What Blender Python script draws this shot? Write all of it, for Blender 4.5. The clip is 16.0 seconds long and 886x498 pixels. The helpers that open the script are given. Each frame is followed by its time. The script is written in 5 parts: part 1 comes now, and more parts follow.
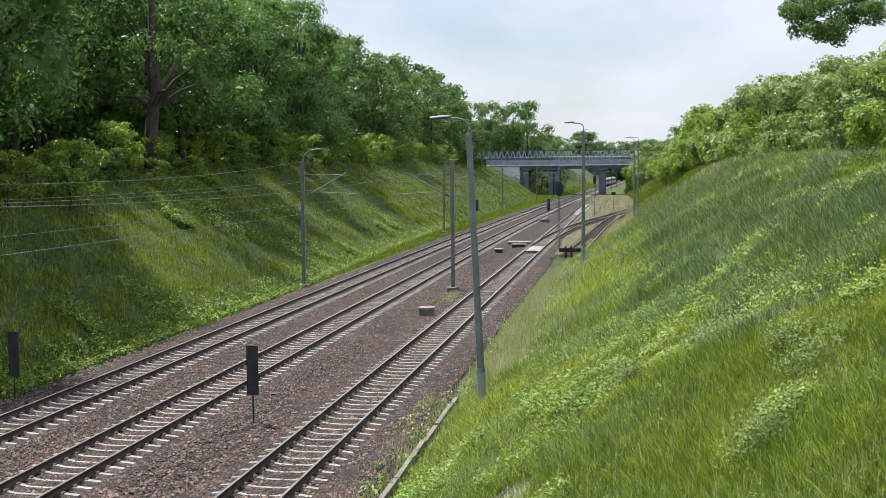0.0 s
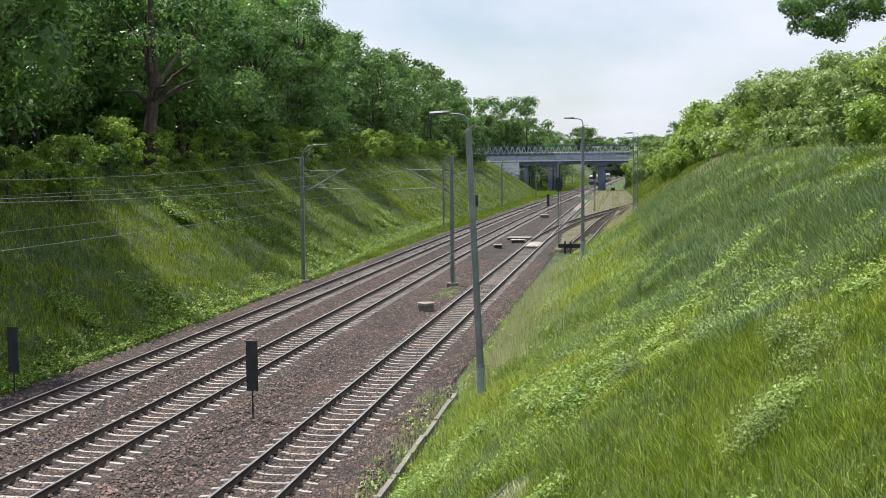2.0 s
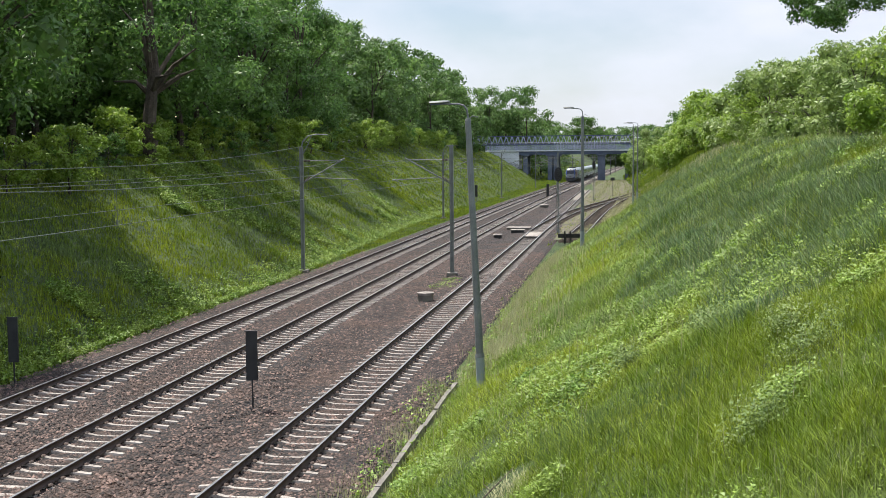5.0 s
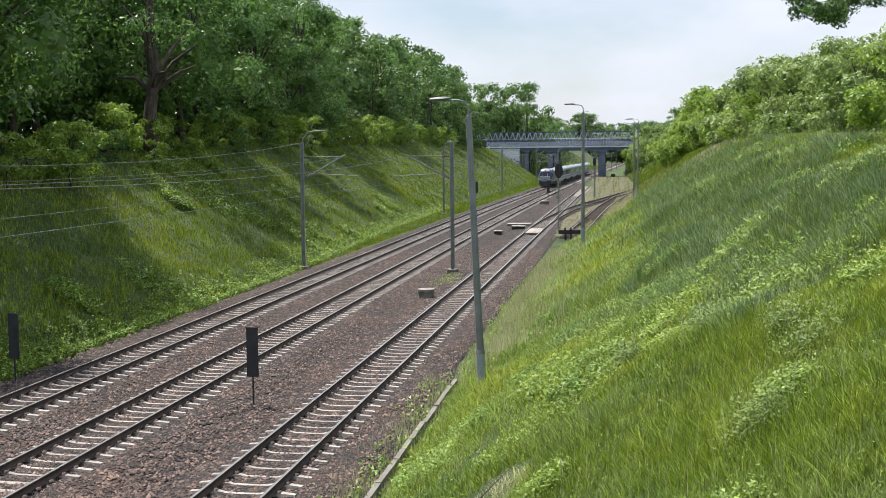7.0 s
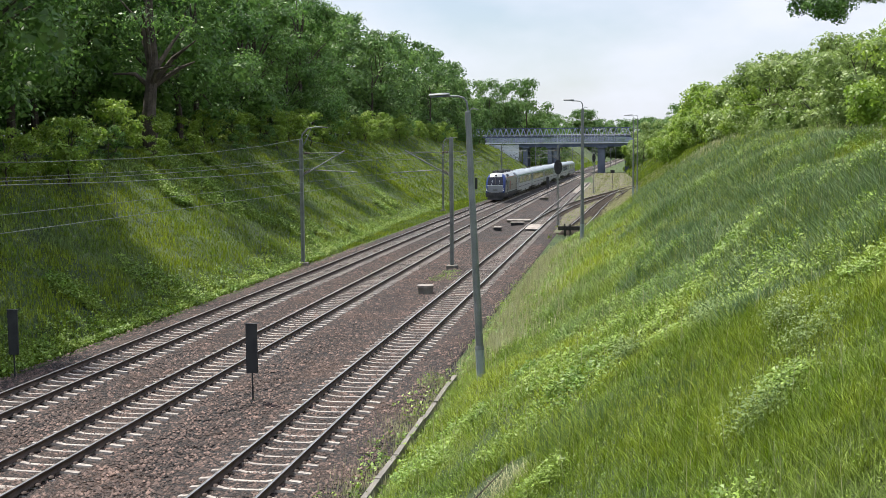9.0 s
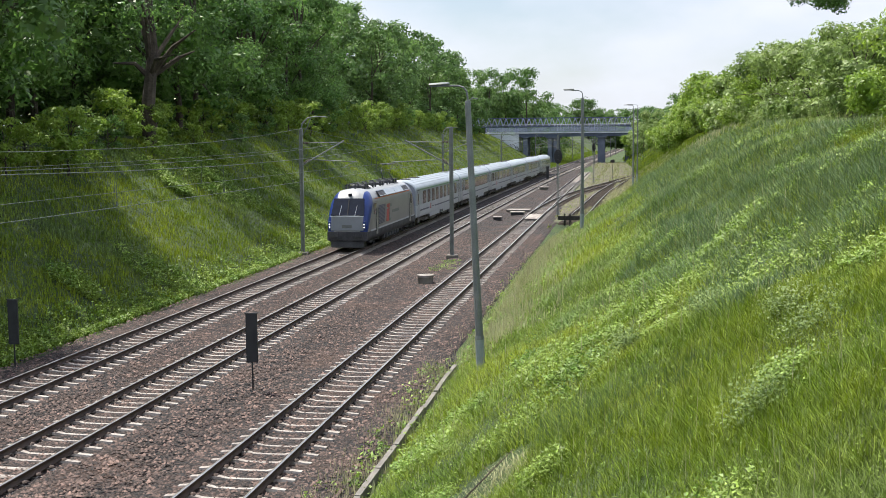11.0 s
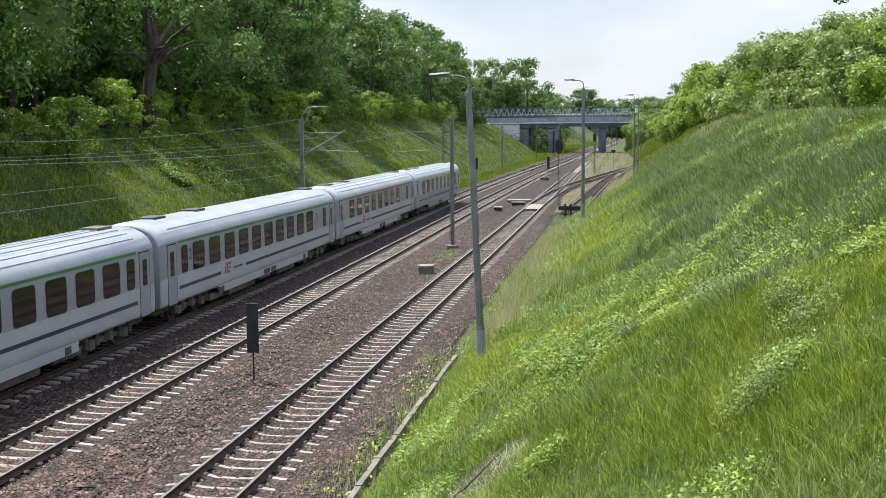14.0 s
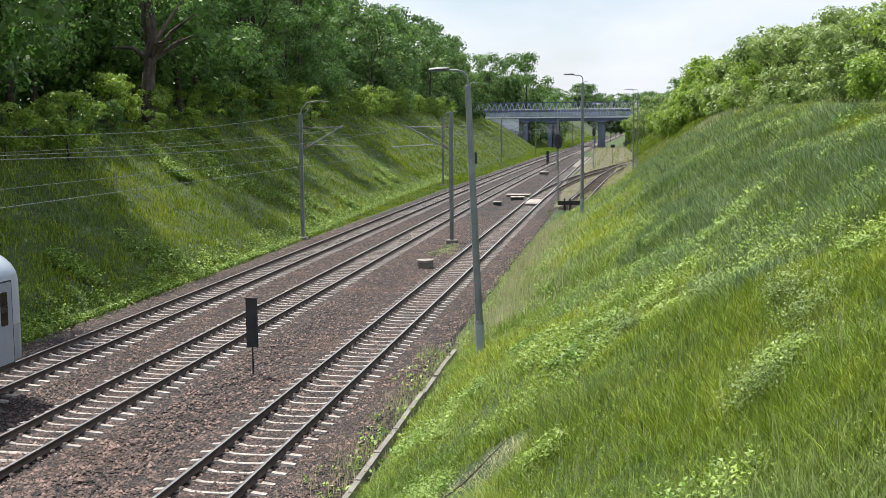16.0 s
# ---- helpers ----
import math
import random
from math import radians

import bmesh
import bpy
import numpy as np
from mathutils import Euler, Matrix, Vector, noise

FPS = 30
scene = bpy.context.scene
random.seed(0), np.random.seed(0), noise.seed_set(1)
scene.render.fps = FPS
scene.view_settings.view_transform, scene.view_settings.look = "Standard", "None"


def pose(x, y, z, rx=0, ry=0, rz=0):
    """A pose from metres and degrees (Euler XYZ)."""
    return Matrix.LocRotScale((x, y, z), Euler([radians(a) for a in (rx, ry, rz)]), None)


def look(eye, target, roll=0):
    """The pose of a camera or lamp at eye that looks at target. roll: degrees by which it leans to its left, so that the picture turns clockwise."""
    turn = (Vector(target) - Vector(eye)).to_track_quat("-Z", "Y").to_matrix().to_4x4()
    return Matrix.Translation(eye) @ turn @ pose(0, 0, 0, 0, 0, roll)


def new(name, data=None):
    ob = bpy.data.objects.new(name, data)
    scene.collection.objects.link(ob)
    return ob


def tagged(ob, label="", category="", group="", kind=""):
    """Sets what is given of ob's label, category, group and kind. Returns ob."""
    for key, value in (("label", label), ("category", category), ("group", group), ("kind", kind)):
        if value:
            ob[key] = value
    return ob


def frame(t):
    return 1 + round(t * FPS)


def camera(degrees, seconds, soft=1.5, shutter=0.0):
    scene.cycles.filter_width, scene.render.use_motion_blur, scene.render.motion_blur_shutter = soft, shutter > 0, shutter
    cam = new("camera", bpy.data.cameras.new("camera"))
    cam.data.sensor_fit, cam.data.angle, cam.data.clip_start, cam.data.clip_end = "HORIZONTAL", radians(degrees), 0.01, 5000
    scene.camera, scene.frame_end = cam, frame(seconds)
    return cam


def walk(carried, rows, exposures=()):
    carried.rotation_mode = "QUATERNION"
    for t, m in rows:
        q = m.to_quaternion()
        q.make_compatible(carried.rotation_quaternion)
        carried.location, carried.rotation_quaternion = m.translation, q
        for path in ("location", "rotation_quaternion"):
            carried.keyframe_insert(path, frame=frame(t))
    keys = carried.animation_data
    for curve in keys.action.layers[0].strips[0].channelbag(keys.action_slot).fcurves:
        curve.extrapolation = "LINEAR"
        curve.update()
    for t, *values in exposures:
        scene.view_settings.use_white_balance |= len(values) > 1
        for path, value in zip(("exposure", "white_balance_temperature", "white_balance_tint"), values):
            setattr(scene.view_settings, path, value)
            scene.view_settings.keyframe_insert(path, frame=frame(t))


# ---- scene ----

cam = camera(43.76, 16.0, soft=0.6)
EYE_Z = 7.46
TILT = [(0.0, 86.046, 9.271), (0.5, 86.012, 9.269), (1.0, 85.967, 9.265), (1.5, 85.919, 9.267), (2.0, 85.818, 9.245),
        (2.5, 85.687, 9.224), (3.0, 85.578, 9.221), (3.5, 85.474, 9.226), (4.0, 85.399, 9.226), (5.2, 85.28, 9.228), (6.5, 85.163, 9.23),
        (7.0, 85.107, 9.258), (7.5, 85.103, 9.265), (8.0, 85.017, 9.263), (8.5, 84.987, 9.259), (9.0, 84.909, 9.224),
        (10.2, 84.60, 9.222), (11.5, 84.28, 9.22), (12.0, 84.229, 9.22), (12.5, 84.138, 9.22), (13.0, 84.049, 9.22), (13.5, 83.967, 9.247),
        (14.0, 83.869, 9.261), (14.5, 83.784, 9.261), (15.0, 83.735, 9.226), (15.5, 83.645, 9.226), (16.0, 83.592, 9.224)]
walk(cam, [(t, pose(0, 0, EYE_Z, tilt, 0, turn) @ pose(0, 0, 0, 0, 0, -0.426)) for t, tilt, turn in TILT],
     [(0.0, 0.68), (4.0, 0.7), (9.0, 0.74), (16.0, 0.82)])

# ---- light ----
world = bpy.data.worlds.new("sky")
scene.world = world
world.use_nodes = True
wn, wl = world.node_tree.nodes, world.node_tree.links
wn.clear()
w_out = wn.new("ShaderNodeOutputWorld")
w_bg = wn.new("ShaderNodeBackground")
w_sky = wn.new("ShaderNodeTexSky")
w_sky.sky_type, w_sky.sun_disc = "NISHITA", False
w_sky.sun_elevation, w_sky.sun_rotation = radians(65), radians(-54)
w_sky.air_density, w_sky.dust_density = 1.0, 1.5
w_co = wn.new("ShaderNodeTexCoord")
w_map = wn.new("ShaderNodeMapping")
w_map.inputs["Scale"].default_value = (1.0, 1.0, 2.2)
w_noise = wn.new("ShaderNodeTexNoise")
w_noise.inputs["Scale"].default_value, w_noise.inputs["Detail"].default_value = 3.2, 6.0
w_noise.inputs["Roughness"].default_value = 0.5
w_ramp = wn.new("ShaderNodeValToRGB")
w_ramp.color_ramp.elements[0].position, w_ramp.color_ramp.elements[1].position = 0.34, 0.58
w_mix = wn.new("ShaderNodeMix")
w_mix.data_type = "RGBA"
w_mix.inputs["B"].default_value = (6.5, 6.8, 7.7, 1)
wl.new(w_co.outputs["Generated"], w_map.inputs["Vector"])
wl.new(w_map.outputs["Vector"], w_noise.inputs["Vector"])
wl.new(w_noise.outputs["Fac"], w_ramp.inputs["Fac"])
w_ramp.color_ramp.elements[0].color = (0.2, 0.2, 0.2, 1)
w_sep = wn.new("ShaderNodeSeparateXYZ")
w_high = wn.new("ShaderNodeMapRange")
w_high.interpolation_type = "SMOOTHSTEP"
for k, v in (("From Min", 0.3), ("From Max", 0.8), ("To Min", 1.0), ("To Max", 0.5)):
    w_high.inputs[k].default_value = v
w_fac = wn.new("ShaderNodeMath")
w_fac.operation = "MULTIPLY"
wl.new(w_co.outputs["Generated"], w_sep.inputs["Vector"])
wl.new(w_sep.outputs["Z"], w_high.inputs["Value"])
wl.new(w_ramp.outputs["Color"], w_fac.inputs[0])
wl.new(w_high.outputs["Result"], w_fac.inputs[1])
wl.new(w_fac.outputs[0], w_mix.inputs["Factor"])
wl.new(w_sky.outputs["Color"], w_mix.inputs["A"])
wl.new(w_mix.outputs["Result"], w_bg.inputs["Color"])
w_glow = wn.new("ShaderNodeMapRange")  # the haze is brighter high up, towards the sun
for k, v in (("From Min", 0.2), ("From Max", 0.9), ("To Min", 0.085), ("To Max", 0.15)):
    w_glow.inputs[k].default_value = v
wl.new(w_sep.outputs["Z"], w_glow.inputs["Value"])
wl.new(w_glow.outputs["Result"], w_bg.inputs["Strength"])
wl.new(w_bg.outputs["Background"], w_out.inputs["Surface"])

sun = new("sun", bpy.data.lights.new("sun", "SUN"))
sun.data.energy, sun.data.angle, sun.data.color = 4.7, radians(0.53), (1.0, 0.95, 0.86)
sun.matrix_world = look((-42, 27, 100), (0, 0, 0))

# ---- materials ----


def surf(name, a, b, scale=3.0, rough=0.7, bump=0.2, metal=0.0, fine=40.0, depth=0.01, rand=0.0, stain=None, translucent=0.0, island=0.0):
    """Two colours mixed by a coarse and a fine noise, with bump; rand varies each object's brightness, island each leaf's."""
    m = bpy.data.materials.new(name)
    m.use_nodes = True
    n, l = m.node_tree.nodes, m.node_tree.links
    bs = n["Principled BSDF"]
    bs.inputs["Roughness"].default_value, bs.inputs["Metallic"].default_value = rough, metal
    co = n.new("ShaderNodeTexCoord")
    n1, n2 = n.new("ShaderNodeTexNoise"), n.new("ShaderNodeTexNoise")
    for node, s in ((n1, scale), (n2, fine)):
        node.inputs["Scale"].default_value, node.inputs["Detail"].default_value = s, 4.0
        l.new(co.outputs["Object"], node.inputs["Vector"])
    add = n.new("ShaderNodeMath")
    add.operation = "MULTIPLY_ADD"
    add.inputs[1].default_value, add.inputs[2].default_value = 0.5, -0.25
    l.new(n2.outputs["Fac"], add.inputs[0])
    add2 = n.new("ShaderNodeMath")
    l.new(n1.outputs["Fac"], add2.inputs[0])
    l.new(add.outputs[0], add2.inputs[1])
    ramp = n.new("ShaderNodeValToRGB")
    ramp.color_ramp.elements[0].position, ramp.color_ramp.elements[1].position = 0.32, 0.68
    ramp.color_ramp.elements[0].color, ramp.color_ramp.elements[1].color = (*a, 1), (*b, 1)
    l.new(add2.outputs[0], ramp.inputs["Fac"])
    col = ramp.outputs["Color"]
    if stain:
        n3 = n.new("ShaderNodeTexNoise")
        n3.inputs["Scale"].default_value, n3.inputs["Detail"].default_value = stain[1], 3.0
        l.new(co.outputs["Object"], n3.inputs["Vector"])
        r3 = n.new("ShaderNodeValToRGB")
        r3.color_ramp.elements[0].position, r3.color_ramp.elements[1].position = stain[2], stain[3]
        l.new(n3.outputs["Fac"], r3.inputs["Fac"])
        mx = n.new("ShaderNodeMix")
        mx.data_type = "RGBA"
        mx.inputs["B"].default_value = (*stain[0], 1)
        l.new(r3.outputs["Color"], mx.inputs["Factor"])
        l.new(col, mx.inputs["A"])
        col = mx.outputs["Result"]
    if rand or island:
        src = n.new("ShaderNodeObjectInfo").outputs["Random"] if rand else n.new("ShaderNodeNewGeometry").outputs["Random Per Island"]
        k = rand or island
        mr = n.new("ShaderNodeMapRange")
        mr.inputs["To Min"].default_value, mr.inputs["To Max"].default_value = 1 - k, 1 + k
        l.new(src, mr.inputs["Value"])
        hs = n.new("ShaderNodeHueSaturation")
        l.new(mr.outputs["Result"], hs.inputs["Value"])
        l.new(col, hs.inputs["Color"])
        col = hs.outputs["Color"]
    l.new(col, bs.inputs["Base Color"])
    if bump:
        bp = n.new("ShaderNodeBump")
        bp.inputs["Strength"].default_value, bp.inputs["Distance"].default_value = bump, depth
        l.new(n2.outputs["Fac"], bp.inputs["Height"])
        l.new(bp.outputs["Normal"], bs.inputs["Normal"])
    if translucent:
        tr = n.new("ShaderNodeBsdfTranslucent")
        ms = n.new("ShaderNodeMixShader")
        ms.inputs["Fac"].default_value = translucent
        l.new(col, tr.inputs["Color"])
        l.new(bs.outputs["BSDF"], ms.inputs[1])
        l.new(tr.outputs["BSDF"], ms.inputs[2])
        l.new(ms.outputs["Shader"], n["Material Output"].inputs["Surface"])
    return m


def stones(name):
    """Ballast: a colour for each cell of a Voronoi pattern, dark joints by relief, dusty and rusty areas; the base is
    darkened to paint in shade between stones.
    """
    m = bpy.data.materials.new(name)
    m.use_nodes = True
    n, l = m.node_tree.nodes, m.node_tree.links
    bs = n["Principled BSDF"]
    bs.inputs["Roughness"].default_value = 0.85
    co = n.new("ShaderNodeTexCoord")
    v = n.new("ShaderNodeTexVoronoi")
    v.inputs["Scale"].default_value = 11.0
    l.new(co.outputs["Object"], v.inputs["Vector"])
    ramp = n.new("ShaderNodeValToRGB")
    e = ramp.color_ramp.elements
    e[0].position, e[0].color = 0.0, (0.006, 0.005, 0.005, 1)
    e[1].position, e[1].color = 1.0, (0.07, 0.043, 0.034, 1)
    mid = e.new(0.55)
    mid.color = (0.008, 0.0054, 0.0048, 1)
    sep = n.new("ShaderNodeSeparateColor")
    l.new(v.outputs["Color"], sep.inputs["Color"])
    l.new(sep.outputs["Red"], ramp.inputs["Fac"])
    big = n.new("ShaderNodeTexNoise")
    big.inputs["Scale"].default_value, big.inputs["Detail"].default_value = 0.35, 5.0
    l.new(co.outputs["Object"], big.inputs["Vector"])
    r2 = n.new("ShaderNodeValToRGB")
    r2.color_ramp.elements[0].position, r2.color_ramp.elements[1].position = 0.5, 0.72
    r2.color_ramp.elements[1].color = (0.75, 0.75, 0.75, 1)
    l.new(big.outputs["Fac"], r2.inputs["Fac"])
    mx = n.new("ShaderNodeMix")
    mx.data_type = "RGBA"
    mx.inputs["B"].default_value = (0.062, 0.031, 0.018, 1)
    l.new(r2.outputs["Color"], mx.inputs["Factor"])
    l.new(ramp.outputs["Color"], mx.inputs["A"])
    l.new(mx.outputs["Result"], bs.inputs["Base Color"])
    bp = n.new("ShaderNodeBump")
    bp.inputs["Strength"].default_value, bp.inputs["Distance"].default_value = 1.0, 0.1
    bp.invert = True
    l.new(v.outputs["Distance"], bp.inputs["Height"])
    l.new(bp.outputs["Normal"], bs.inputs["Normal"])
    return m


M = {}
M["grass_ground"] = surf("grass_ground", (0.018, 0.036, 0.008), (0.056, 0.09, 0.016), 0.25, 0.95, 0.9, fine=14.0, depth=0.12, stain=((0.07, 0.095, 0.018), 0.12, 0.55, 0.75))
# bed colour set darker than the loose stones, as painted shade in their gaps
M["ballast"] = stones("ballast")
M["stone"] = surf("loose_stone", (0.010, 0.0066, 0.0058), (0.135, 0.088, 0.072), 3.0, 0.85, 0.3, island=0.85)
M["rail_side"] = surf("rusty_rail", (0.034, 0.021, 0.016), (0.08, 0.05, 0.036), 3.0, 0.75, 0.3, fine=60)
M["rail_top"] = surf("polished_rail_head", (0.42, 0.41, 0.40), (0.55, 0.54, 0.53), 2.0, 0.32, 0.05, metal=0.9)
M["sleeper"] = surf("sleeper_concrete", (0.19, 0.165, 0.145), (0.37, 0.335, 0.30), 3.0, 0.9, 0.3, fine=50, rand=0.16)
M["concrete"] = surf("weathered_concrete", (0.12, 0.11, 0.095), (0.21, 0.195, 0.17), 1.2, 0.9, 0.35, fine=30, stain=((0.14, 0.14, 0.11), 0.7, 0.55, 0.8))
M["galvanised"] = surf("galvanised_steel", (0.14, 0.155, 0.15), (0.22, 0.235, 0.23), 1.5, 0.6, 0.1, metal=0.25, fine=25)
M["post_green"] = surf("painted_post_foot", (0.22, 0.27, 0.27), (0.29, 0.33, 0.32), 3.0, 0.6, 0.1)
M["mast"] = surf("mast_steel", (0.17, 0.185, 0.175), (0.25, 0.265, 0.25), 2.0, 0.65, 0.1, metal=0.3)
M["black"] = surf("matt_black_paint", (0.012, 0.013, 0.016), (0.026, 0.027, 0.03), 4.0, 0.55, 0.1)
M["wire"] = surf("copper_wire", (0.09, 0.11, 0.09), (0.14, 0.165, 0.14), 1.0, 0.6, 0.0, metal=0.4)
M["ceramic"] = surf("brown_ceramic", (0.05, 0.025, 0.018), (0.09, 0.05, 0.035), 6.0, 0.3, 0.0)
M["bark"] = surf("bark", (0.035, 0.027, 0.02), (0.10, 0.08, 0.06), 1.5, 0.95, 0.9, fine=10, depth=0.05)
M["leaf"] = surf("oak_leaf", (0.07, 0.16, 0.034), (0.18, 0.31, 0.066), 0.12, 0.45, 0.0, fine=1.2, translucent=0.48, island=0.45)
M["leaf_far"] = surf("far_oak_leaf", (0.085, 0.17, 0.042), (0.19, 0.30, 0.078), 0.08, 0.55, 0.0, fine=0.9, translucent=0.4, island=0.4)
M["leaf_light"] = surf("young_leaf", (0.15, 0.255, 0.028), (0.28, 0.385, 0.055), 0.2, 0.5, 0.0, fine=1.5, translucent=0.48, island=0.3)
M["leaf_pale"] = surf("acacia_leaf", (0.14, 0.225, 0.052), (0.265, 0.35, 0.10), 0.2, 0.5, 0.0, fine=1.5, translucent=0.42, island=0.3)
M["blade"] = surf("grass_blade", (0.09, 0.162, 0.006), (0.242, 0.302, 0.016), 0.22, 0.65, 0.0, fine=1.6, translucent=0.28, island=0.5, stain=((0.15, 0.22, 0.06), 0.16, 0.54, 0.70))
M["fescue"] = surf("fescue_blade", (0.06, 0.12, 0.038), (0.15, 0.215, 0.09), 0.5, 0.55, 0.0, fine=2.0, translucent=0.2, island=0.5)
M["straw"] = surf("seed_heads", (0.34, 0.34, 0.17), (0.50, 0.48, 0.29), 0.6, 0.8, 0.0, translucent=0.3, island=0.3)
M["weed"] = surf("broad_leaf_weed", (0.115, 0.215, 0.025), (0.25, 0.345, 0.055), 0.6, 0.55, 0.0, translucent=0.25, island=0.45)
M["weed_grey"] = surf("grey_green_weed", (0.11, 0.18, 0.04), (0.24, 0.31, 0.11), 0.8, 0.7, 0.0, translucent=0.25, island=0.3)
M["bridge_steel"] = surf("blue_grey_girder", (0.055, 0.075, 0.14), (0.085, 0.11, 0.18), 0.6, 0.5, 0.05)
M["bridge_rail"] = surf("lavender_railing", (0.26, 0.30, 0.40), (0.34, 0.38, 0.48), 0.5, 0.5, 0.05)
M["bridge_pale"] = surf("pale_parapet", (0.52, 0.55, 0.60), (0.66, 0.68, 0.72), 0.4, 0.6, 0.05)
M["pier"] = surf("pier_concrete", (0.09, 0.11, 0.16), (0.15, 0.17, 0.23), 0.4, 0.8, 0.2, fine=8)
M["paint_dark"] = surf("spray_paint", (0.04, 0.05, 0.09), (0.07, 0.08, 0.13), 1.0, 0.6, 0.0)
M["asphalt"] = surf("asphalt", (0.045, 0.045, 0.047), (0.07, 0.07, 0.07), 1.0, 0.9, 0.3)
M["old_timber"] = surf("weathered_timber", (0.06, 0.045, 0.034), (0.15, 0.118, 0.09), 2.0, 0.9, 0.4, rand=0.16)
M["wood_dark"] = surf("tarred_timber", (0.02, 0.018, 0.016), (0.05, 0.045, 0.04), 2.0, 0.8, 0.4)
M["silver"] = surf("silver_coach_paint", (0.24, 0.262, 0.30), (0.28, 0.303, 0.343), 0.5, 0.38, 0.03, fine=6)
M["white"] = surf("white_coach_paint", (0.36, 0.385, 0.43), (0.42, 0.445, 0.49), 0.5, 0.38, 0.03, fine=6)
M["roof"] = surf("coach_roof", (0.34, 0.385, 0.43), (0.42, 0.465, 0.50), 0.7, 0.3, 0.05, metal=0.15, fine=5)
M["navy"] = surf("navy_stripe", (0.012, 0.02, 0.07), (0.02, 0.03, 0.09), 1.0, 0.4, 0.0)
M["green"] = surf("green_stripe", (0.035, 0.17, 0.055), (0.05, 0.21, 0.07), 1.0, 0.4, 0.0)
M["maroon"] = surf("maroon_stripe", (0.20, 0.05, 0.04), (0.26, 0.07, 0.05), 1.0, 0.4, 0.0)
M["yellow"] = surf("yellow_stripe", (0.48, 0.42, 0.10), (0.55, 0.48, 0.13), 1.0, 0.4, 0.0)
M["blue"] = surf("blue_cab_paint", (0.006, 0.028, 0.16), (0.010, 0.036, 0.19), 1.0, 0.4, 0.0)
M["loco_grey"] = surf("grey_loco_paint", (0.19, 0.187, 0.18), (0.225, 0.22, 0.213), 0.6, 0.42, 0.05, fine=5)
M["loco_roof"] = surf("loco_roof_paint", (0.27, 0.28, 0.29), (0.33, 0.34, 0.35), 0.8, 0.4, 0.05, fine=5)
M["loco_dark"] = surf("dark_underframe", (0.035, 0.037, 0.045), (0.075, 0.077, 0.085), 1.5, 0.7, 0.3, fine=12)
M["under"] = surf("dusty_underframe", (0.07, 0.065, 0.06), (0.15, 0.14, 0.13), 1.5, 0.8, 0.4, fine=12)
M["orange"] = surf("orange_line", (0.55, 0.13, 0.04), (0.62, 0.17, 0.05), 1.0, 0.5, 0.0)
M["red"] = surf("red_mark", (0.36, 0.04, 0.04), (0.42, 0.06, 0.05), 1.0, 0.45, 0.0)
M["rubber"] = surf("black_rubber", (0.015, 0.015, 0.016), (0.03, 0.03, 0.03), 3.0, 0.8, 0.1)


def glazing(name, tint, rough=0.06):
    m = surf(name, tint, tuple(c * 1.6 for c in tint), 1.2, rough, 0.0, fine=4)
    m.node_tree.nodes["Principled BSDF"].inputs["Specular IOR Level"].default_value = 0.3
    return m


M["glass"] = glazing("tinted_window", (0.012, 0.009, 0.008))
M["glass_brown"] = glazing("brown_window", (0.04, 0.018, 0.012))
M["windscreen"] = glazing("windscreen", (0.012, 0.014, 0.022))
M["headlight"] = bpy.data.materials.new("headlight")
M["headlight"].use_nodes = True
M["headlight"].node_tree.nodes["Principled BSDF"].inputs["Emission Color"].default_value = (1, 0.97, 0.9, 1)
M["headlight"].node_tree.nodes["Principled BSDF"].inputs["Emission Strength"].default_value = 0.9

# ---- mesh helpers ----


def link(name, bm, materials, parent=None, label="", smooth=False):
    me = bpy.data.meshes.new(name)
    bm.to_mesh(me)
    bm.free()
    for m in materials if isinstance(materials, (list, tuple)) else [materials]:
        me.materials.append(m)
    if smooth:
        me.polygons.foreach_set("use_smooth", [True] * len(me.polygons))
    ob = new(name, me)
    ob.parent = parent
    if label:
        tagged(ob, label)
    return ob


def part(name, bm, material, parent, label=""):
    return link(name, bm, material, parent, label)


def raw(name, verts, faces, material, parent=None, idx=None, smooth=False):
    """A mesh from arrays: verts (n, 3), faces (m, k)."""
    verts, faces = np.asarray(verts, np.float32), np.asarray(faces, np.int32)
    me = bpy.data.meshes.new(name)
    me.vertices.add(len(verts))
    me.vertices.foreach_set("co", verts.ravel())
    k = faces.shape[1]
    me.loops.add(faces.size)
    me.loops.foreach_set("vertex_index", faces.ravel())
    me.polygons.add(len(faces))
    me.polygons.foreach_set("loop_start", np.arange(0, faces.size, k, dtype=np.int32))
    for m in material if isinstance(material, (list, tuple)) else [material]:
        me.materials.append(m)
    if idx is not None:
        me.polygons.foreach_set("material_index", np.asarray(idx, np.int32))
    if smooth:
        me.polygons.foreach_set("use_smooth", np.ones(len(faces), bool))
    me.update(calc_edges=True)
    me.validate()
    ob = new(name, me)
    ob.parent = parent
    return ob


def thing(name, label, category, group="", at=None):
    e = new(name)
    e.empty_display_size = 0.3
    tagged(e, label, category, group)
    if at is not None:
        e.matrix_world = at
    return e


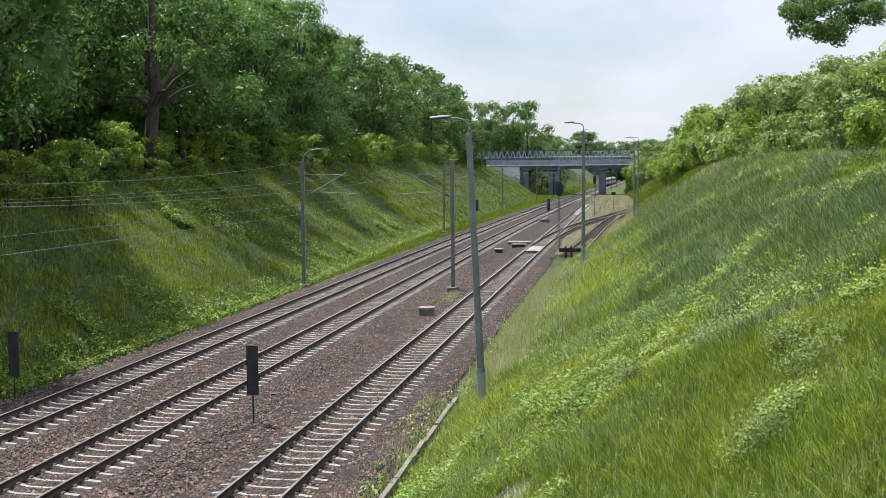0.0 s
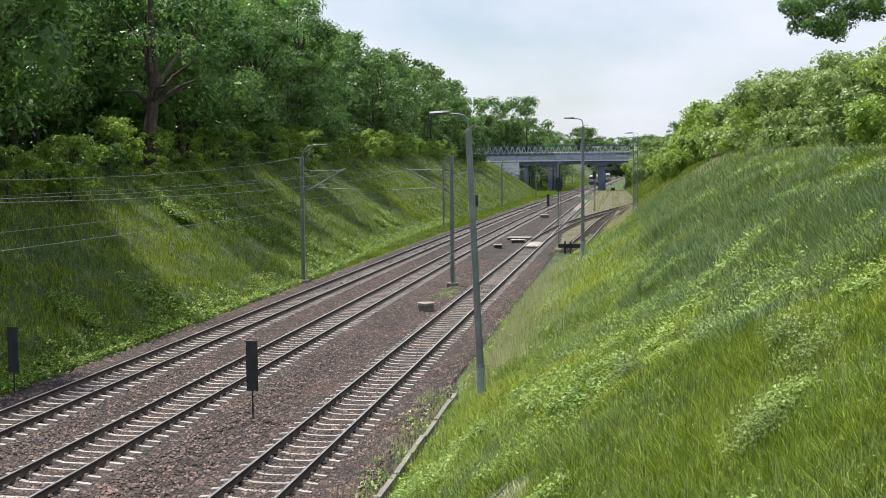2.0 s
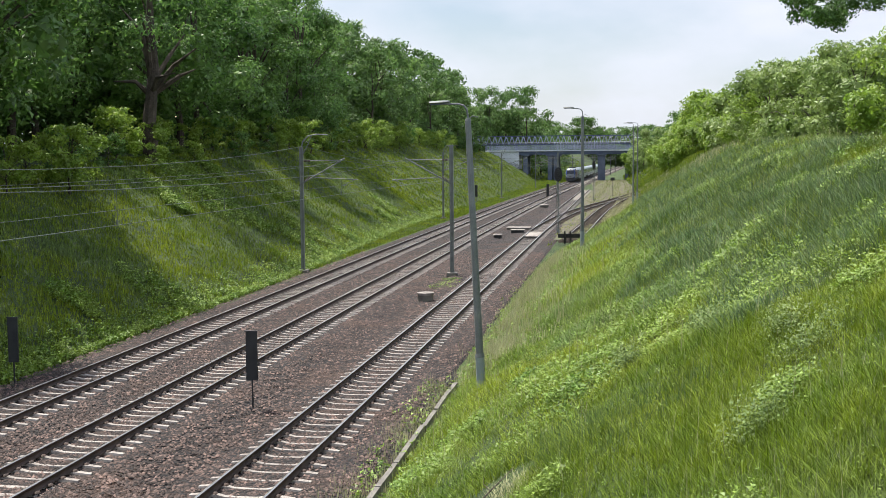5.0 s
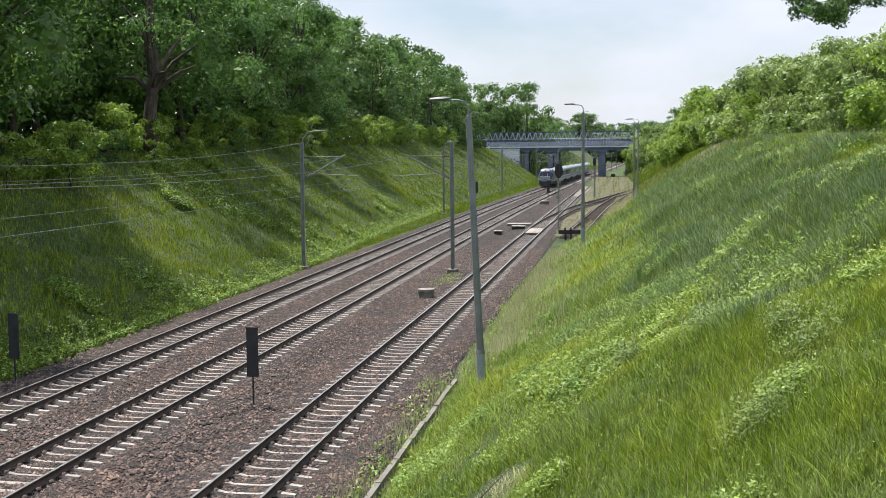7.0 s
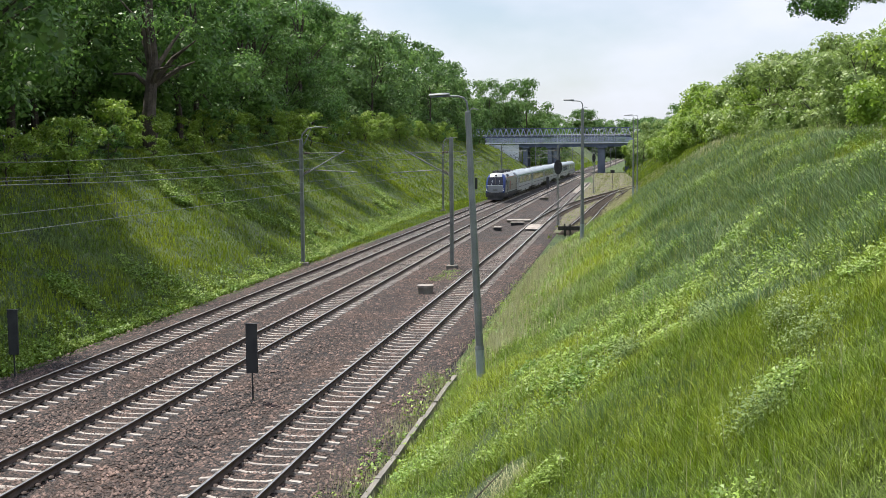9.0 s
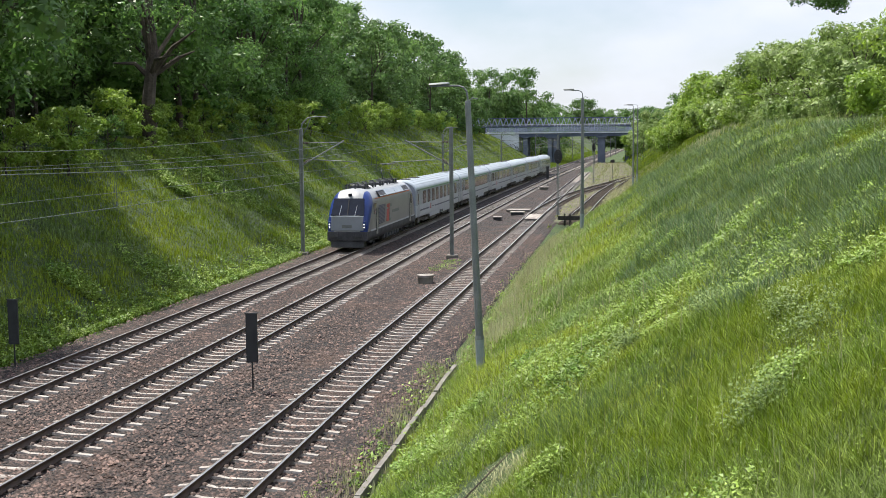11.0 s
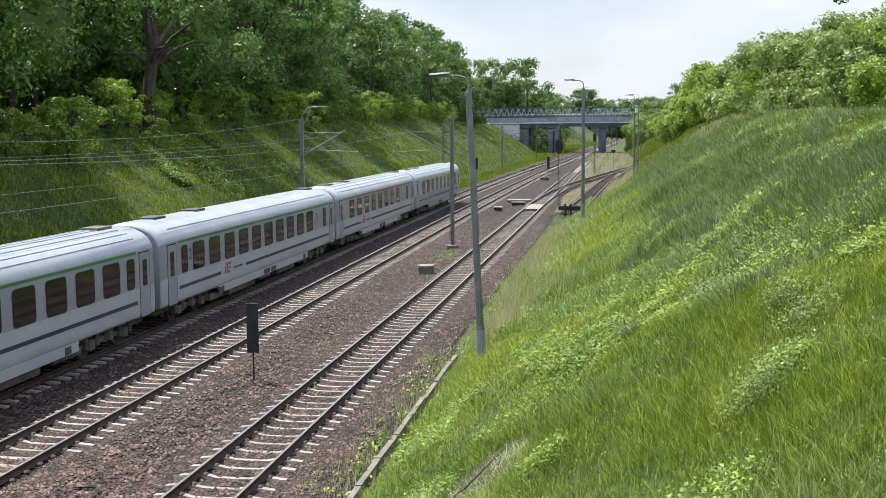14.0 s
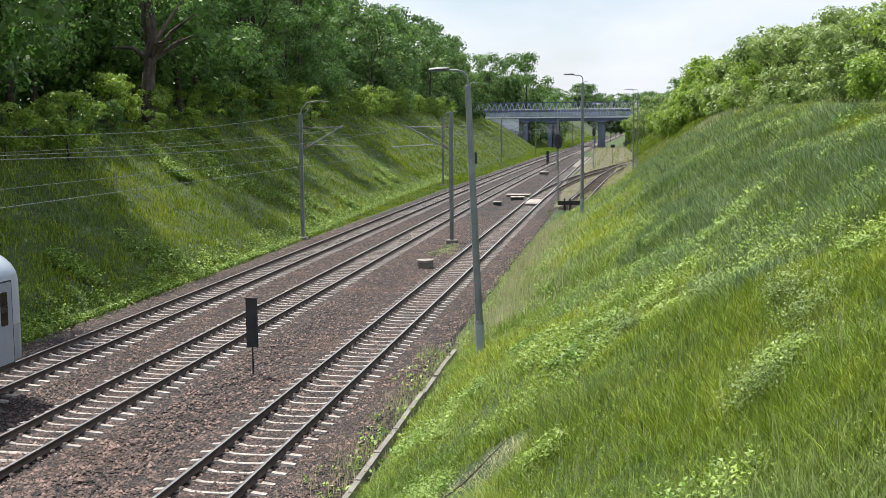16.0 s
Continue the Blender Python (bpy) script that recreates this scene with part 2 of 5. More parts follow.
def box(bm, x0, x1, y0, y1, z0, z1, bevel=0.0, mi=0, turn=None):
    r = bmesh.ops.create_cube(bm, size=1.0)
    vs = r["verts"]
    bmesh.ops.scale(bm, vec=(x1 - x0, y1 - y0, z1 - z0), verts=vs)
    bmesh.ops.translate(bm, vec=((x0 + x1) / 2, (y0 + y1) / 2, (z0 + z1) / 2), verts=vs)
    fs = {f for v in vs for f in v.link_faces}
    for f in fs:
        f.material_index = mi
    if bevel:
        es = list({e for v in vs for e in v.link_edges})
        r = bmesh.ops.bevel(bm, geom=es, offset=bevel, segments=2, affect="EDGES", profile=0.6)
        vs = list({v for f in r["faces"] for v in f.verts} | {v for v in vs if v.is_valid})
    if turn is not None:
        bmesh.ops.transform(bm, matrix=turn, verts=vs)
    return vs


def tube(bm, a, b, r0, r1=None, seg=8, caps=True):
    a, b = Vector(a), Vector(b)
    r1 = r0 if r1 is None else r1
    d = b - a
    m = Matrix.Translation((a + b) / 2) @ d.to_track_quat("Z", "Y").to_matrix().to_4x4()
    return bmesh.ops.create_cone(bm, cap_ends=caps, segments=seg, radius1=r0, radius2=r1, depth=d.length, matrix=m)["verts"]


def bent(bm, pts, radii, seg=8):
    """A tube along points, with a radius at each."""
    rings = []
    for i, q in enumerate(pts):
        q = Vector(q)
        d = (Vector(pts[min(i + 1, len(pts) - 1)]) - Vector(pts[max(i - 1, 0)])).normalized()
        u = d.cross(Vector((0.31, 0.77, 0.55))).normalized()
        w = d.cross(u)
        rings.append([bm.verts.new(q + radii[i] * (u * math.cos(2 * math.pi * k / seg) + w * math.sin(2 * math.pi * k / seg))) for k in range(seg)])
    for a, b in zip(rings, rings[1:]):
        for k in range(seg):
            bm.faces.new((a[k], a[(k + 1) % seg], b[(k + 1) % seg], b[k]))
    bm.faces.new(rings[0][::-1])
    bm.faces.new(rings[-1])


# ---- the plan ----
LINE_Y = (-200, -60, 0, 50, 100, 150, 200, 250, 300, 400, 500, 700, 900)
LINE_X = (-18.2, -18.25, -18.31, -18.5, -18.72, -18.58, -18.1, -17.35, -16.4, -14.3, -12.0, -7.0, -2.0)
_yy = np.arange(-200.0, 901.0, 1.0)
_xx = np.interp(_yy, LINE_Y, LINE_X)
for _ in range(3):
    _xx = np.convolve(np.pad(_xx, 14, mode="reflect", reflect_type="odd"), np.ones(29) / 29, mode="valid")


def x1(y):
    return np.interp(y, _yy, _xx)


def x2(y):
    return x1(y) + 4.23


def x3(y):
    y = np.asarray(y, float)
    s = np.clip((y - 262) / 110, 0, 1)
    s = s * s * (3 - 2 * s)
    return (-8.55 + 0.032 * (y / 100) ** 2) * (1 - s) + x2(y) * s


def xdiv(y):
    """The track that leaves the siding to the east."""
    y = np.asarray(y, float)
    s = np.clip(y - 112, 0, None)
    return -8.5 + 8.0 * np.where(s < 60, (s / 94.0) ** 2 * 1.15, 0.4685 + (s - 60) * 0.0156)


def xstub(y):
    y = np.asarray(y, float)
    return np.interp(y, (100, 121, 140, 160, 185, 210), (-4.6, -3.85, -3.3, -2.6, -1.2, 0.6))


def toe_left(y):
    return x1(y) - np.interp(y, (-200, 60, 75, 120, 190, 290, 330, 365, 400, 900), (3.5, 3.5, 3.7, 6.0, 7.4, 8.0, 10.5, 13.5, 13.5, 12.0))


def toe_right(y):
    return np.interp(y, (-200, 0, 74, 90, 100, 115, 130, 150, 170, 215, 300, 420, 900), (-5.4, -5.55, -5.5, -4.3, -3.0, -1.4, -0.1, 0.9, 1.6, 2.6, 2.6, 0.0, 14.0))


def crest_left(y):
    return np.interp(y, (-200, 40, 56, 80, 120, 150, 220, 290, 360, 420, 900), (6.6, 6.6, 6.9, 7.7, 8.9, 9.6, 10.8, 10.4, 9.2, 9.4, 10.0))


def crest_right(y):
    return np.interp(y, (-200, 60, 80, 140, 300, 900), (7.75, 7.75, 7.7, 7.5, 8.2, 9.0))


def lumps(x, y):
    return 0.10 * np.sin(x * 0.9 + y * 0.37) + 0.08 * np.sin(y * 0.83 - x * 0.4) + 0.05 * np.sin(x * 2.1 + 1.3 * y)


def ground_z(x, y):
    x, y = np.asarray(x, float), np.asarray(y, float)
    left, right = toe_left(y) - x, x - toe_right(y)
    zl, zr = crest_left(y) + 0.35, crest_right(y) + 0.35

    def bank(d, h, run):
        s = np.clip(d / (h * run), 0, 1.0)
        round_ = np.clip((d - h * run * 0.88) / (h * run * 0.24), 0, 1)
        low = np.minimum(s, 0.88 + 0.12 * (1 - (1 - round_) ** 2))
        return h * low + np.clip(d / 1.5, 0, 1) * lumps(x, y)
    z = -0.42 + np.where(left > 0, bank(left, zl, 1.62), 0) + np.where(right > 0, bank(right, zr, 1.5) + 0.3 * np.clip(right / 0.3, 0, 1) * np.clip((y - 38) / 14, 0, 1), 0)
    return z

# ---- ground, ballast, retaining wall ----


def grid_sheet(name, xs_of, ys, nx, zfun, material, smooth=True):
    ys = np.asarray(ys, float)
    u = np.linspace(0, 1, nx)
    X = np.stack([xs_of(y, u) for y in ys])
    Y = np.repeat(ys[:, None], nx, 1)
    Z = zfun(X, Y)
    v = np.stack([X, Y, Z], -1).reshape(-1, 3)
    i = np.arange(len(ys) - 1)[:, None] * nx + np.arange(nx - 1)[None]
    f = np.stack([i, i + 1, i + nx + 1, i + nx], -1).reshape(-1, 4)
    return raw(name, v, f, material, smooth=smooth)


def sheet_x(y, u):
    a, b = float(toe_left(y)), float(toe_right(y))
    knots = [-3000, -600, -120, a - 24, a - 17, a - 0.01, a + 0.5, b - 0.3, b + 0.01, b + 17, b + 24, 120, 600, 3000]
    share = [0, 0.01, 0.03, 0.08, 0.14, 0.42, 0.43, 0.50, 0.505, 0.86, 0.92, 0.97, 0.99, 1.0]
    return np.interp(u, share, knots)


GROUND_Y = np.concatenate([[-3000, -1000, -400], np.arange(-200, 10, 8), np.arange(10, 130, 1.0), np.arange(130, 300, 2.0), np.arange(300, 900, 6.0), [1200, 2000, 4500]])
ground = grid_sheet("ground", sheet_x, GROUND_Y, 150, ground_z, M["grass_ground"])
tagged(ground, "grassy railway cutting with sunlit banks", "ground", kind="structure")

BED_Y = np.concatenate([np.arange(-190, 20, 10), np.arange(20, 120, 1.0), np.arange(120, 880, 5.0)])


def bed_x(y, u):
    a = float(x1(y)) - 2.9
    b = max(float(x3(y)) + (2.96 if y < 40 else 2.7) - max(0.0, (y - 108) / 40), float(x2(y)) + 2.4)
    return a + (b - a) * u


def bed_z(X, Y):
    u = np.linspace(0, 1, X.shape[1])[None]
    z = np.where(Y > 100, -0.236, -0.25) + np.where(Y > 100, 0.0, 0.02) * np.sin(X * 3.1 + Y * 1.7) * np.sin(Y * 2.3 - X) + 0 * u
    gap1 = np.exp(-((X - (x1(Y) + 2.1)) / 0.5) ** 2)
    gap2 = np.exp(-((X - (x2(Y) + x3(Y)) / 2) / 0.7) ** 2)
    z = z - 0.08 * gap1 - 0.1 * gap2
    edge = np.minimum(u, 1 - u)
    return np.where(edge < 0.004, -0.6, np.where(edge < 0.055, z - 0.16 * (1 - edge / 0.055), z))


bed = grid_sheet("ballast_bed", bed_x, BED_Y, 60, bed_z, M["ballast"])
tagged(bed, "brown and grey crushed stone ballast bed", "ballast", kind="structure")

yard = grid_sheet("yard_ground", lambda y, u: float(x3(y)) + 1.5 + max(0.2, float(toe_right(y)) - float(x3(y)) - 1.2) * u, np.arange(104, 372, 3.0), 8,
                  lambda X, Y: -0.30 + 0.03 * np.sin(X * 2 + Y) + 0 * X, surf("dry_yard_soil", (0.06, 0.056, 0.032), (0.125, 0.11, 0.07), 0.3, 0.95, 0.5, fine=8, depth=0.05, stain=((0.09, 0.115, 0.035), 0.25, 0.55, 0.7)))
tagged(yard, "dry gravelly soil with sparse grass between tracks", "ground", kind="structure")

# low concrete edging along the bank, in slabs
wall = thing("retaining_wall", "low weathered concrete edging along the grassy bank", "wall")
wall["kind"] = "structure"
_bm = bmesh.new()
box(_bm, -0.07, 0.07, 0.0, 1.96, -0.8, -0.1, bevel=0.015)
_slab = link("slab", _bm, M["concrete"], wall)
for i in range(9):
    y = 18.5 + 2.0 * i
    o = _slab if i == 0 else new("slab", _slab.data)
    o.parent = wall
    o.location = (float(toe_right(y)) - 0.02 + random.uniform(-0.02, 0.02), y, random.uniform(-0.05, 0.0))
    o.rotation_euler = (0, radians(random.uniform(-4, 2)), radians(random.uniform(-1, 1)))

# ---- tracks ----


def sweep(name, xs, ys, profile, idx, materials, parent):
    """A profile of (x, z) points swept along a line in plan."""
    n = len(profile)
    P = np.array(profile, float)
    v = np.zeros((len(ys), n, 3))
    v[:, :, 0] = np.asarray(xs)[:, None] + P[None, :, 0]
    v[:, :, 1] = np.asarray(ys)[:, None]
    v[:, :, 2] = P[None, :, 1]
    f, k = [], []
    for j in range(n):
        j2 = (j + 1) % n
        a = np.arange(len(ys) - 1) * n
        f.append(np.stack([a + j, a + j2, a + n + j2, a + n + j], -1))
        k.append(np.full(len(ys) - 1, idx[j]))
    return raw(name, v.reshape(-1, 3), np.concatenate(f), materials, parent, np.concatenate(k))


RAIL = [(-0.036, 0.0), (0.036, 0.0), (0.036, -0.035), (0.01, -0.05), (0.01, -0.14), (0.07, -0.165), (0.07, -0.175), (-0.07, -0.175), (-0.07, -0.165), (-0.01, -0.14), (-0.01, -0.05), (-0.036, -0.035)]
RAIL = RAIL[::-1]
RAIL_MI = [1 if abs(RAIL[j][1]) < 1e-6 and abs(RAIL[(j + 1) % 12][1]) < 1e-6 else 0 for j in range(12)]


def sleeper_mesh(name, half, mat):
    """A prestressed sleeper: raised rail seats, a lower, narrower waist, sloping flanks."""
    bm = bmesh.new()
    prof = [(-half, -0.03, 0.125), (-half + 0.12, -0.02, 0.14), (-0.95, 0.0, 0.15), (-0.6, 0.0, 0.15), (-0.38, -0.045, 0.12), (0.0, -0.05, 0.11), (0.38, -0.045, 0.12), (0.6, 0.0, 0.15), (0.95, 0.0, 0.15), (half - 0.12, -0.02, 0.14), (half, -0.03, 0.125)]
    rings = []
    for x, z, w in prof:
        rings.append([bm.verts.new((x, s * w * q, z - d)) for s, q, d in ((-1, 0.95, 0.2), (-1, 0.5, 0.0), (1, 0.5, 0.0), (1, 0.95, 0.2))])
    for a, b in zip(rings, rings[1:]):
        for k in range(3):
            bm.faces.new((a[k], b[k], b[k + 1], a[k + 1]))
    bm.faces.new(rings[0])
    bm.faces.new(rings[-1][::-1])
    bmesh.ops.recalc_face_normals(bm, faces=bm.faces)
    me = bpy.data.meshes.new(name)
    bm.to_mesh(me)
    bm.free()
    me.materials.append(mat)
    return me


def railway(label, fx, y0, y1, gap, near0, near1, half=1.3, clips=True, phase=0.0, step=4.0):
    tr = thing("railway_track", label, "railway track", "tracks through the cutting")
    ys = np.arange(y0, y1 + step, step)
    for s in (-1, 1):
        sweep("rail", fx(ys) + s * 0.7535, ys, RAIL, RAIL_MI, [M["rail_side"], M["rail_top"]], tr)
    mat = M["sleeper"] if clips else M["old_timber"]
    me = sleeper_mesh("sleeper", half, mat)
    rest = []
    n = int((y1 - y0) / gap)
    k0 = math.ceil((y0 - phase) / gap)
    clipv, clipf = [], []
    base = np.array([(-.5, -.5, 0), (.5, -.5, 0), (.5, .5, 0), (-.5, .5, 0), (-.35, -.4, 1), (.35, -.4, 1), (.35, .4, 1), (-.35, .4, 1)])
    cf = np.array([(0, 1, 5, 4), (1, 2, 6, 5), (2, 3, 7, 6), (3, 0, 4, 7), (4, 5, 6, 7)])
    for k in range(k0, k0 + n):
        y = phase + k * gap
        x = float(fx(y))
        turn = -math.atan(float(fx(y + 0.5) - fx(y - 0.5)))
        if near0 <= y <= near1:
            o = new("sleeper", me)
            o.parent = tr
            o.location = (x + random.uniform(-0.03, 0.03), y + random.uniform(-0.02, 0.02), -0.178 + random.uniform(-0.012, 0.006))
            o.rotation_euler = (0, 0, turn + random.uniform(-0.012, 0.012))
        else:
            rest.append((x, y))
        if clips and 18 <= y <= 95:
            for s in (-1, 1):
                for q in (-1, 1):
                    c = base * (0.12, 0.13, 0.04) + (x + s * 0.7535 + q * 0.12, y, -0.18)
                    clipf.append(cf + 8 * len(clipv))
                    clipv.append(c)
    if clipv:
        o = raw("fastening", np.concatenate(clipv), np.concatenate(clipf), M["rail_side"], tr)
        tagged(o, kind="stuff")
    if rest:
        mv = base * (2 * half, 0.17, 0.12) + (0, 0, -0.175)
        v = np.concatenate([mv + (x, y, -0.18) for x, y in rest])
        f = np.concatenate([cf + i * 8 for i in range(len(rest))])
        o = raw("joined_sleeper", v, f, mat, tr)
        tagged(o, kind="stuff")
    return tr


# ---- overhead line ----


def mast(label, x, y, top, side, reach, feeder=True):
    """A steel mast with a cantilever; side +1 reaches east."""
    e = thing("overhead_line_mast", label, "catenary mast", "overhead line masts", pose(x, y, 0))
    g = float(ground_z(x, y)) if not (x1(y) - 2.9 < x < x3(y) + 2.0) else -0.3
    bm = bmesh.new()
    box(bm, -0.35, 0.35, -0.35, 0.35, g - 0.5, g + 0.25, bevel=0.04)
    part("foundation", bm, M["concrete"], e)
    bm = bmesh.new()
    for s in (-1, 1):
        vs = box(bm, s * 0.1 - 0.025, s * 0.1 + 0.025, -0.08, 0.08, g + 0.2, top)
    for i in range(int((top - g) / 0.8)):
        z = g + 0.5 + 0.8 * i
        box(bm, -0.13, 0.13, -0.085, -0.075, z, z + 0.08)
        box(bm, -0.13, 0.13, 0.075, 0.085, z + 0.3, z + 0.38)
    box(bm, -0.1, 0.1, -0.012, 0.012, g + 0.2, top)
    part("mast_column", bm, M["mast"], e)
    if reach:
        bm = bmesh.new()
        tube(bm, (side * 0.12, 0, 5.85), (side * (reach - 0.1), 0, 7.5), 0.045)
        tube(bm, (side * 0.12, 0, 7.35), (side * (reach - 0.35), 0, 7.38), 0.025)
        part("cantilever_tube", bm, M["mast"], e)
        bm = bmesh.new()
        tube(bm, (side * 0.9, 0, 6.2), (side * (reach + 0.8), 0, 6.05), 0.03)
        tube(bm, (side * (reach + 0.6), 0, 6.05), (side * (reach - 0.2), 0, 5.68), 0.02)
        part("steady_arm", bm, M["mast"], e)
        for z in (5.9, 7.35):
            bm = bmesh.new()
            for i in range(5):
                tube(bm, (side * (0.2 + 0.09 * i), 0, z + (0.08 + 0.055 * i if z < 6 else 0)), (side * (0.25 + 0.09 * i), 0, z + (0.105 + 0.055 * i if z < 6 else 0)), 0.09, 0.05)
            part("insulator", bm, M["ceramic"], e)
        if not feeder:
            return e
        bm = bmesh.new()
        bent(bm, [(0, 0, top - 0.1), (0.1 * side, 0, top + 0.35), (0.5 * side, 0, top + 0.75), (1.1 * side, 0, top + 0.85), (1.9 * side, 0, top + 0.8)], [0.05, 0.05, 0.045, 0.04, 0.03])
        bent(bm, [(0.05 * side, 0, top - 0.6), (0.45 * side, 0, top + 0.1), (0.75 * side, 0, top + 0.78)], [0.03] * 3, 6)
        part("feeder_bracket", bm, M["mast"], e)
    return e


def cable(name, label, pts_fn, spans, parent=None, r=0.012, sag=0.0, group="overhead wires"):
    """A wire through supports, hanging a little between them."""
    bm = bmesh.new()
    pts = []
    for a, b in zip(spans, spans[1:]):
        for i in range(8):
            u = i / 8
            q = Vector(pts_fn(a)).lerp(Vector(pts_fn(b)), u)
            pts.append(q - Vector((0, 0, sag * 4 * u * (1 - u))))
    pts.append(Vector(pts_fn(spans[-1])))
    bent(bm, pts, [r * 0.7] * len(pts), 5)
    ob = link(name, bm, M["wire"], parent)
    if parent is None:
        tagged(ob, label, "overhead wire", group)
    return ob


def lamp_post(label, x, y, z, h, arm, lean=0.0, turn=180.0):
    e = thing("street_lamp", label, "lamp post", "lamp posts beside the siding", pose(x, y, z, 0, lean, turn))
    bm = bmesh.new()
    bent(bm, [(0, 0, -0.6), (0, 0, 1.1)], [0.135, 0.13], 12)
    part("post_foot", bm, M["post_green"], e, "grey-green painted steel foot")
    bm = bmesh.new()
    bent(bm, [(0, 0, 1.1), (0, 0, h)], [0.112, 0.085], 12)
    tube(bm, (0, 0, 1.05), (0, 0, 1.16), 0.145, 0.12, 12)
    part("pole", bm, M["galvanised"], e)
    bm = bmesh.new()
    bent(bm, [(0, 0, h - 0.1), (0.0, 0, h + 0.14), (0.02, 0, h + 0.3), (0.1, 0, h + 0.41), (0.25, 0, h + 0.46), (arm * 0.6, 0, h + 0.49)], [0.03] * 6, 8)
    bent(bm, [(0, 0, h - 0.02), (-0.14, 0, h + 0.1), (-0.3, 0, h + 0.05)], [0.018] * 3, 6)
    tube(bm, (0, 0, h - 0.03), (0, 0, h + 0.03), 0.09, 0.06, 12)
    part("arm", bm, M["galvanised"], e)
    bm = bmesh.new()
    L = arm
    rings = []
    for u, w, t in ((0.46, 0.05, 0.04), (0.5, 0.11, 0.05), (0.62, 0.15, 0.06), (0.98, 0.15, 0.05), (1.0, 0.12, 0.03)):
        rings.append([bm.verts.new((L * u, w * math.cos(a), h + 0.53 + (t if math.sin(a) > 0 else t * 0.45) * math.sin(a))) for a in [2 * math.pi * k / 10 for k in range(10)]])
    for a, b in zip(rings, rings[1:]):
        for k in range(10):
            bm.faces.new((a[k], a[(k + 1) % 10], b[(k + 1) % 10], b[k]))
    bm.faces.new(rings[0][::-1])
    bm.faces.new(rings[-1])
    head = part("lamp_head", bm, M["galvanised"], e)
    bm = bmesh.new()
    box(bm, L * 0.56, L * 0.97, -0.1, 0.1, h + 0.475, h + 0.497, bevel=0.008)
    part("lens", bm, M["bridge_steel"], head)
    return e


def board_signal(label, x, y, z0, z1, w, foot):
    e = thing("signal_board", label, "railway signal", "dark signal boards by the tracks", pose(x, y, foot))
    bm = bmesh.new()
    tube(bm, (0, 0, -0.3), (0, 0, z0 - foot + 0.1), 0.028, seg=8)
    tube(bm, (0, 0, -0.1), (0, 0, 0.06), 0.09, 0.06, seg=8)
    part("post", bm, M["black"], e)
    bm = bmesh.new()
    box(bm, -w / 2, w / 2, -0.03, 0.03, z0 - foot, z1 - foot, bevel=0.012)
    b = part("board", bm, M["black"], e)
    bm = bmesh.new()
    box(bm, -w / 2 - 0.02, w / 2 + 0.02, -0.05, 0.05, z1 - foot, z1 - foot + 0.03, bevel=0.008)
    box(bm, -0.03, 0.03, 0.03, 0.09, z0 - foot + 0.1, z1 - foot - 0.1, bevel=0.005)
    part("rim", bm, M["black"], b)
    return e

# ---- train ----


def section_loft(bm, rings, mi_of, cap=None):
    """Closed cross-sections, given as lists of (x, y, z), joined in order; mi_of picks a face's material by its centre."""
    vs = [[bm.verts.new(q) for q in ring] for ring in rings]
    lo, hi = rings[0][0][1], rings[-1][0][1]
    n = len(rings[0])
    for a, b in zip(vs, vs[1:]):
        for k in range(n):
            f = bm.faces.new((a[k], a[(k + 1) % n], b[(k + 1) % n], b[k]))
            f.material_index = mi_of(f.calc_center_median())
            f.smooth = True
    for ring in (vs[0][::-1], vs[-1]):
        f = bm.faces.new(ring)
        f.material_index = cap if cap is not None else mi_of(f.calc_center_median())
    bmesh.ops.recalc_face_normals(bm, faces=bm.faces)


HALF = [(1.30, 0.84), (1.38, 0.87), (1.405, 0.95), (1.415, 1.2), (1.415, 1.93), (1.415, 2.5), (1.41, 3.12), (1.39, 3.28), (1.34, 3.46), (1.2, 3.66), (0.97, 3.85), (0.64, 3.99), (0.28, 4.07)]


def ring_at(y, half, sx=1.0, top=None, grow=1.0):
    pts = []
    for x, z in half:
        if top is not None:
            z = min(z, 0.5 + (z - 0.5) * (top - 0.5) / 3.5)
        pts.append((x * sx, y, z))
    return pts + [(-x, y_, z) for x, y_, z in reversed(pts)]


def plate(w, h, t, r, seg=4):
    """A rounded plate in the y-z plane, its face at x = t."""
    bm = bmesh.new()
    pts = []
    for cy, cz, a0 in ((w / 2 - r, h / 2 - r, 0), (-w / 2 + r, h / 2 - r, 90), (-w / 2 + r, -h / 2 + r, 180), (w / 2 - r, -h / 2 + r, 270)):
        for k in range(seg + 1):
            a = radians(a0 + 90 * k / seg)
            pts.append((cy + r * math.cos(a), cz + r * math.sin(a)))
    front = [bm.verts.new((t, y, z)) for y, z in pts]
    back = [bm.verts.new((-0.02, y, z)) for y, z in pts]
    bm.faces.new(front)
    n = len(pts)
    for k in range(n):
        bm.faces.new((front[k], back[k], back[(k + 1) % n], front[(k + 1) % n]))
    return bm


_cache = {}


def stock(key, make, mats):
    if key not in _cache:
        bm = make()
        me = bpy.data.meshes.new(key[0])
        bm.to_mesh(me)
        bm.free()
        me.materials.append(mats)
        _cache[key] = me
    return _cache[key]


def add(name, me, parent, m, label=""):
    o = new(name, me)
    o.parent = parent
    o.matrix_local = m
    if label:
        tagged(o, label)
    return o


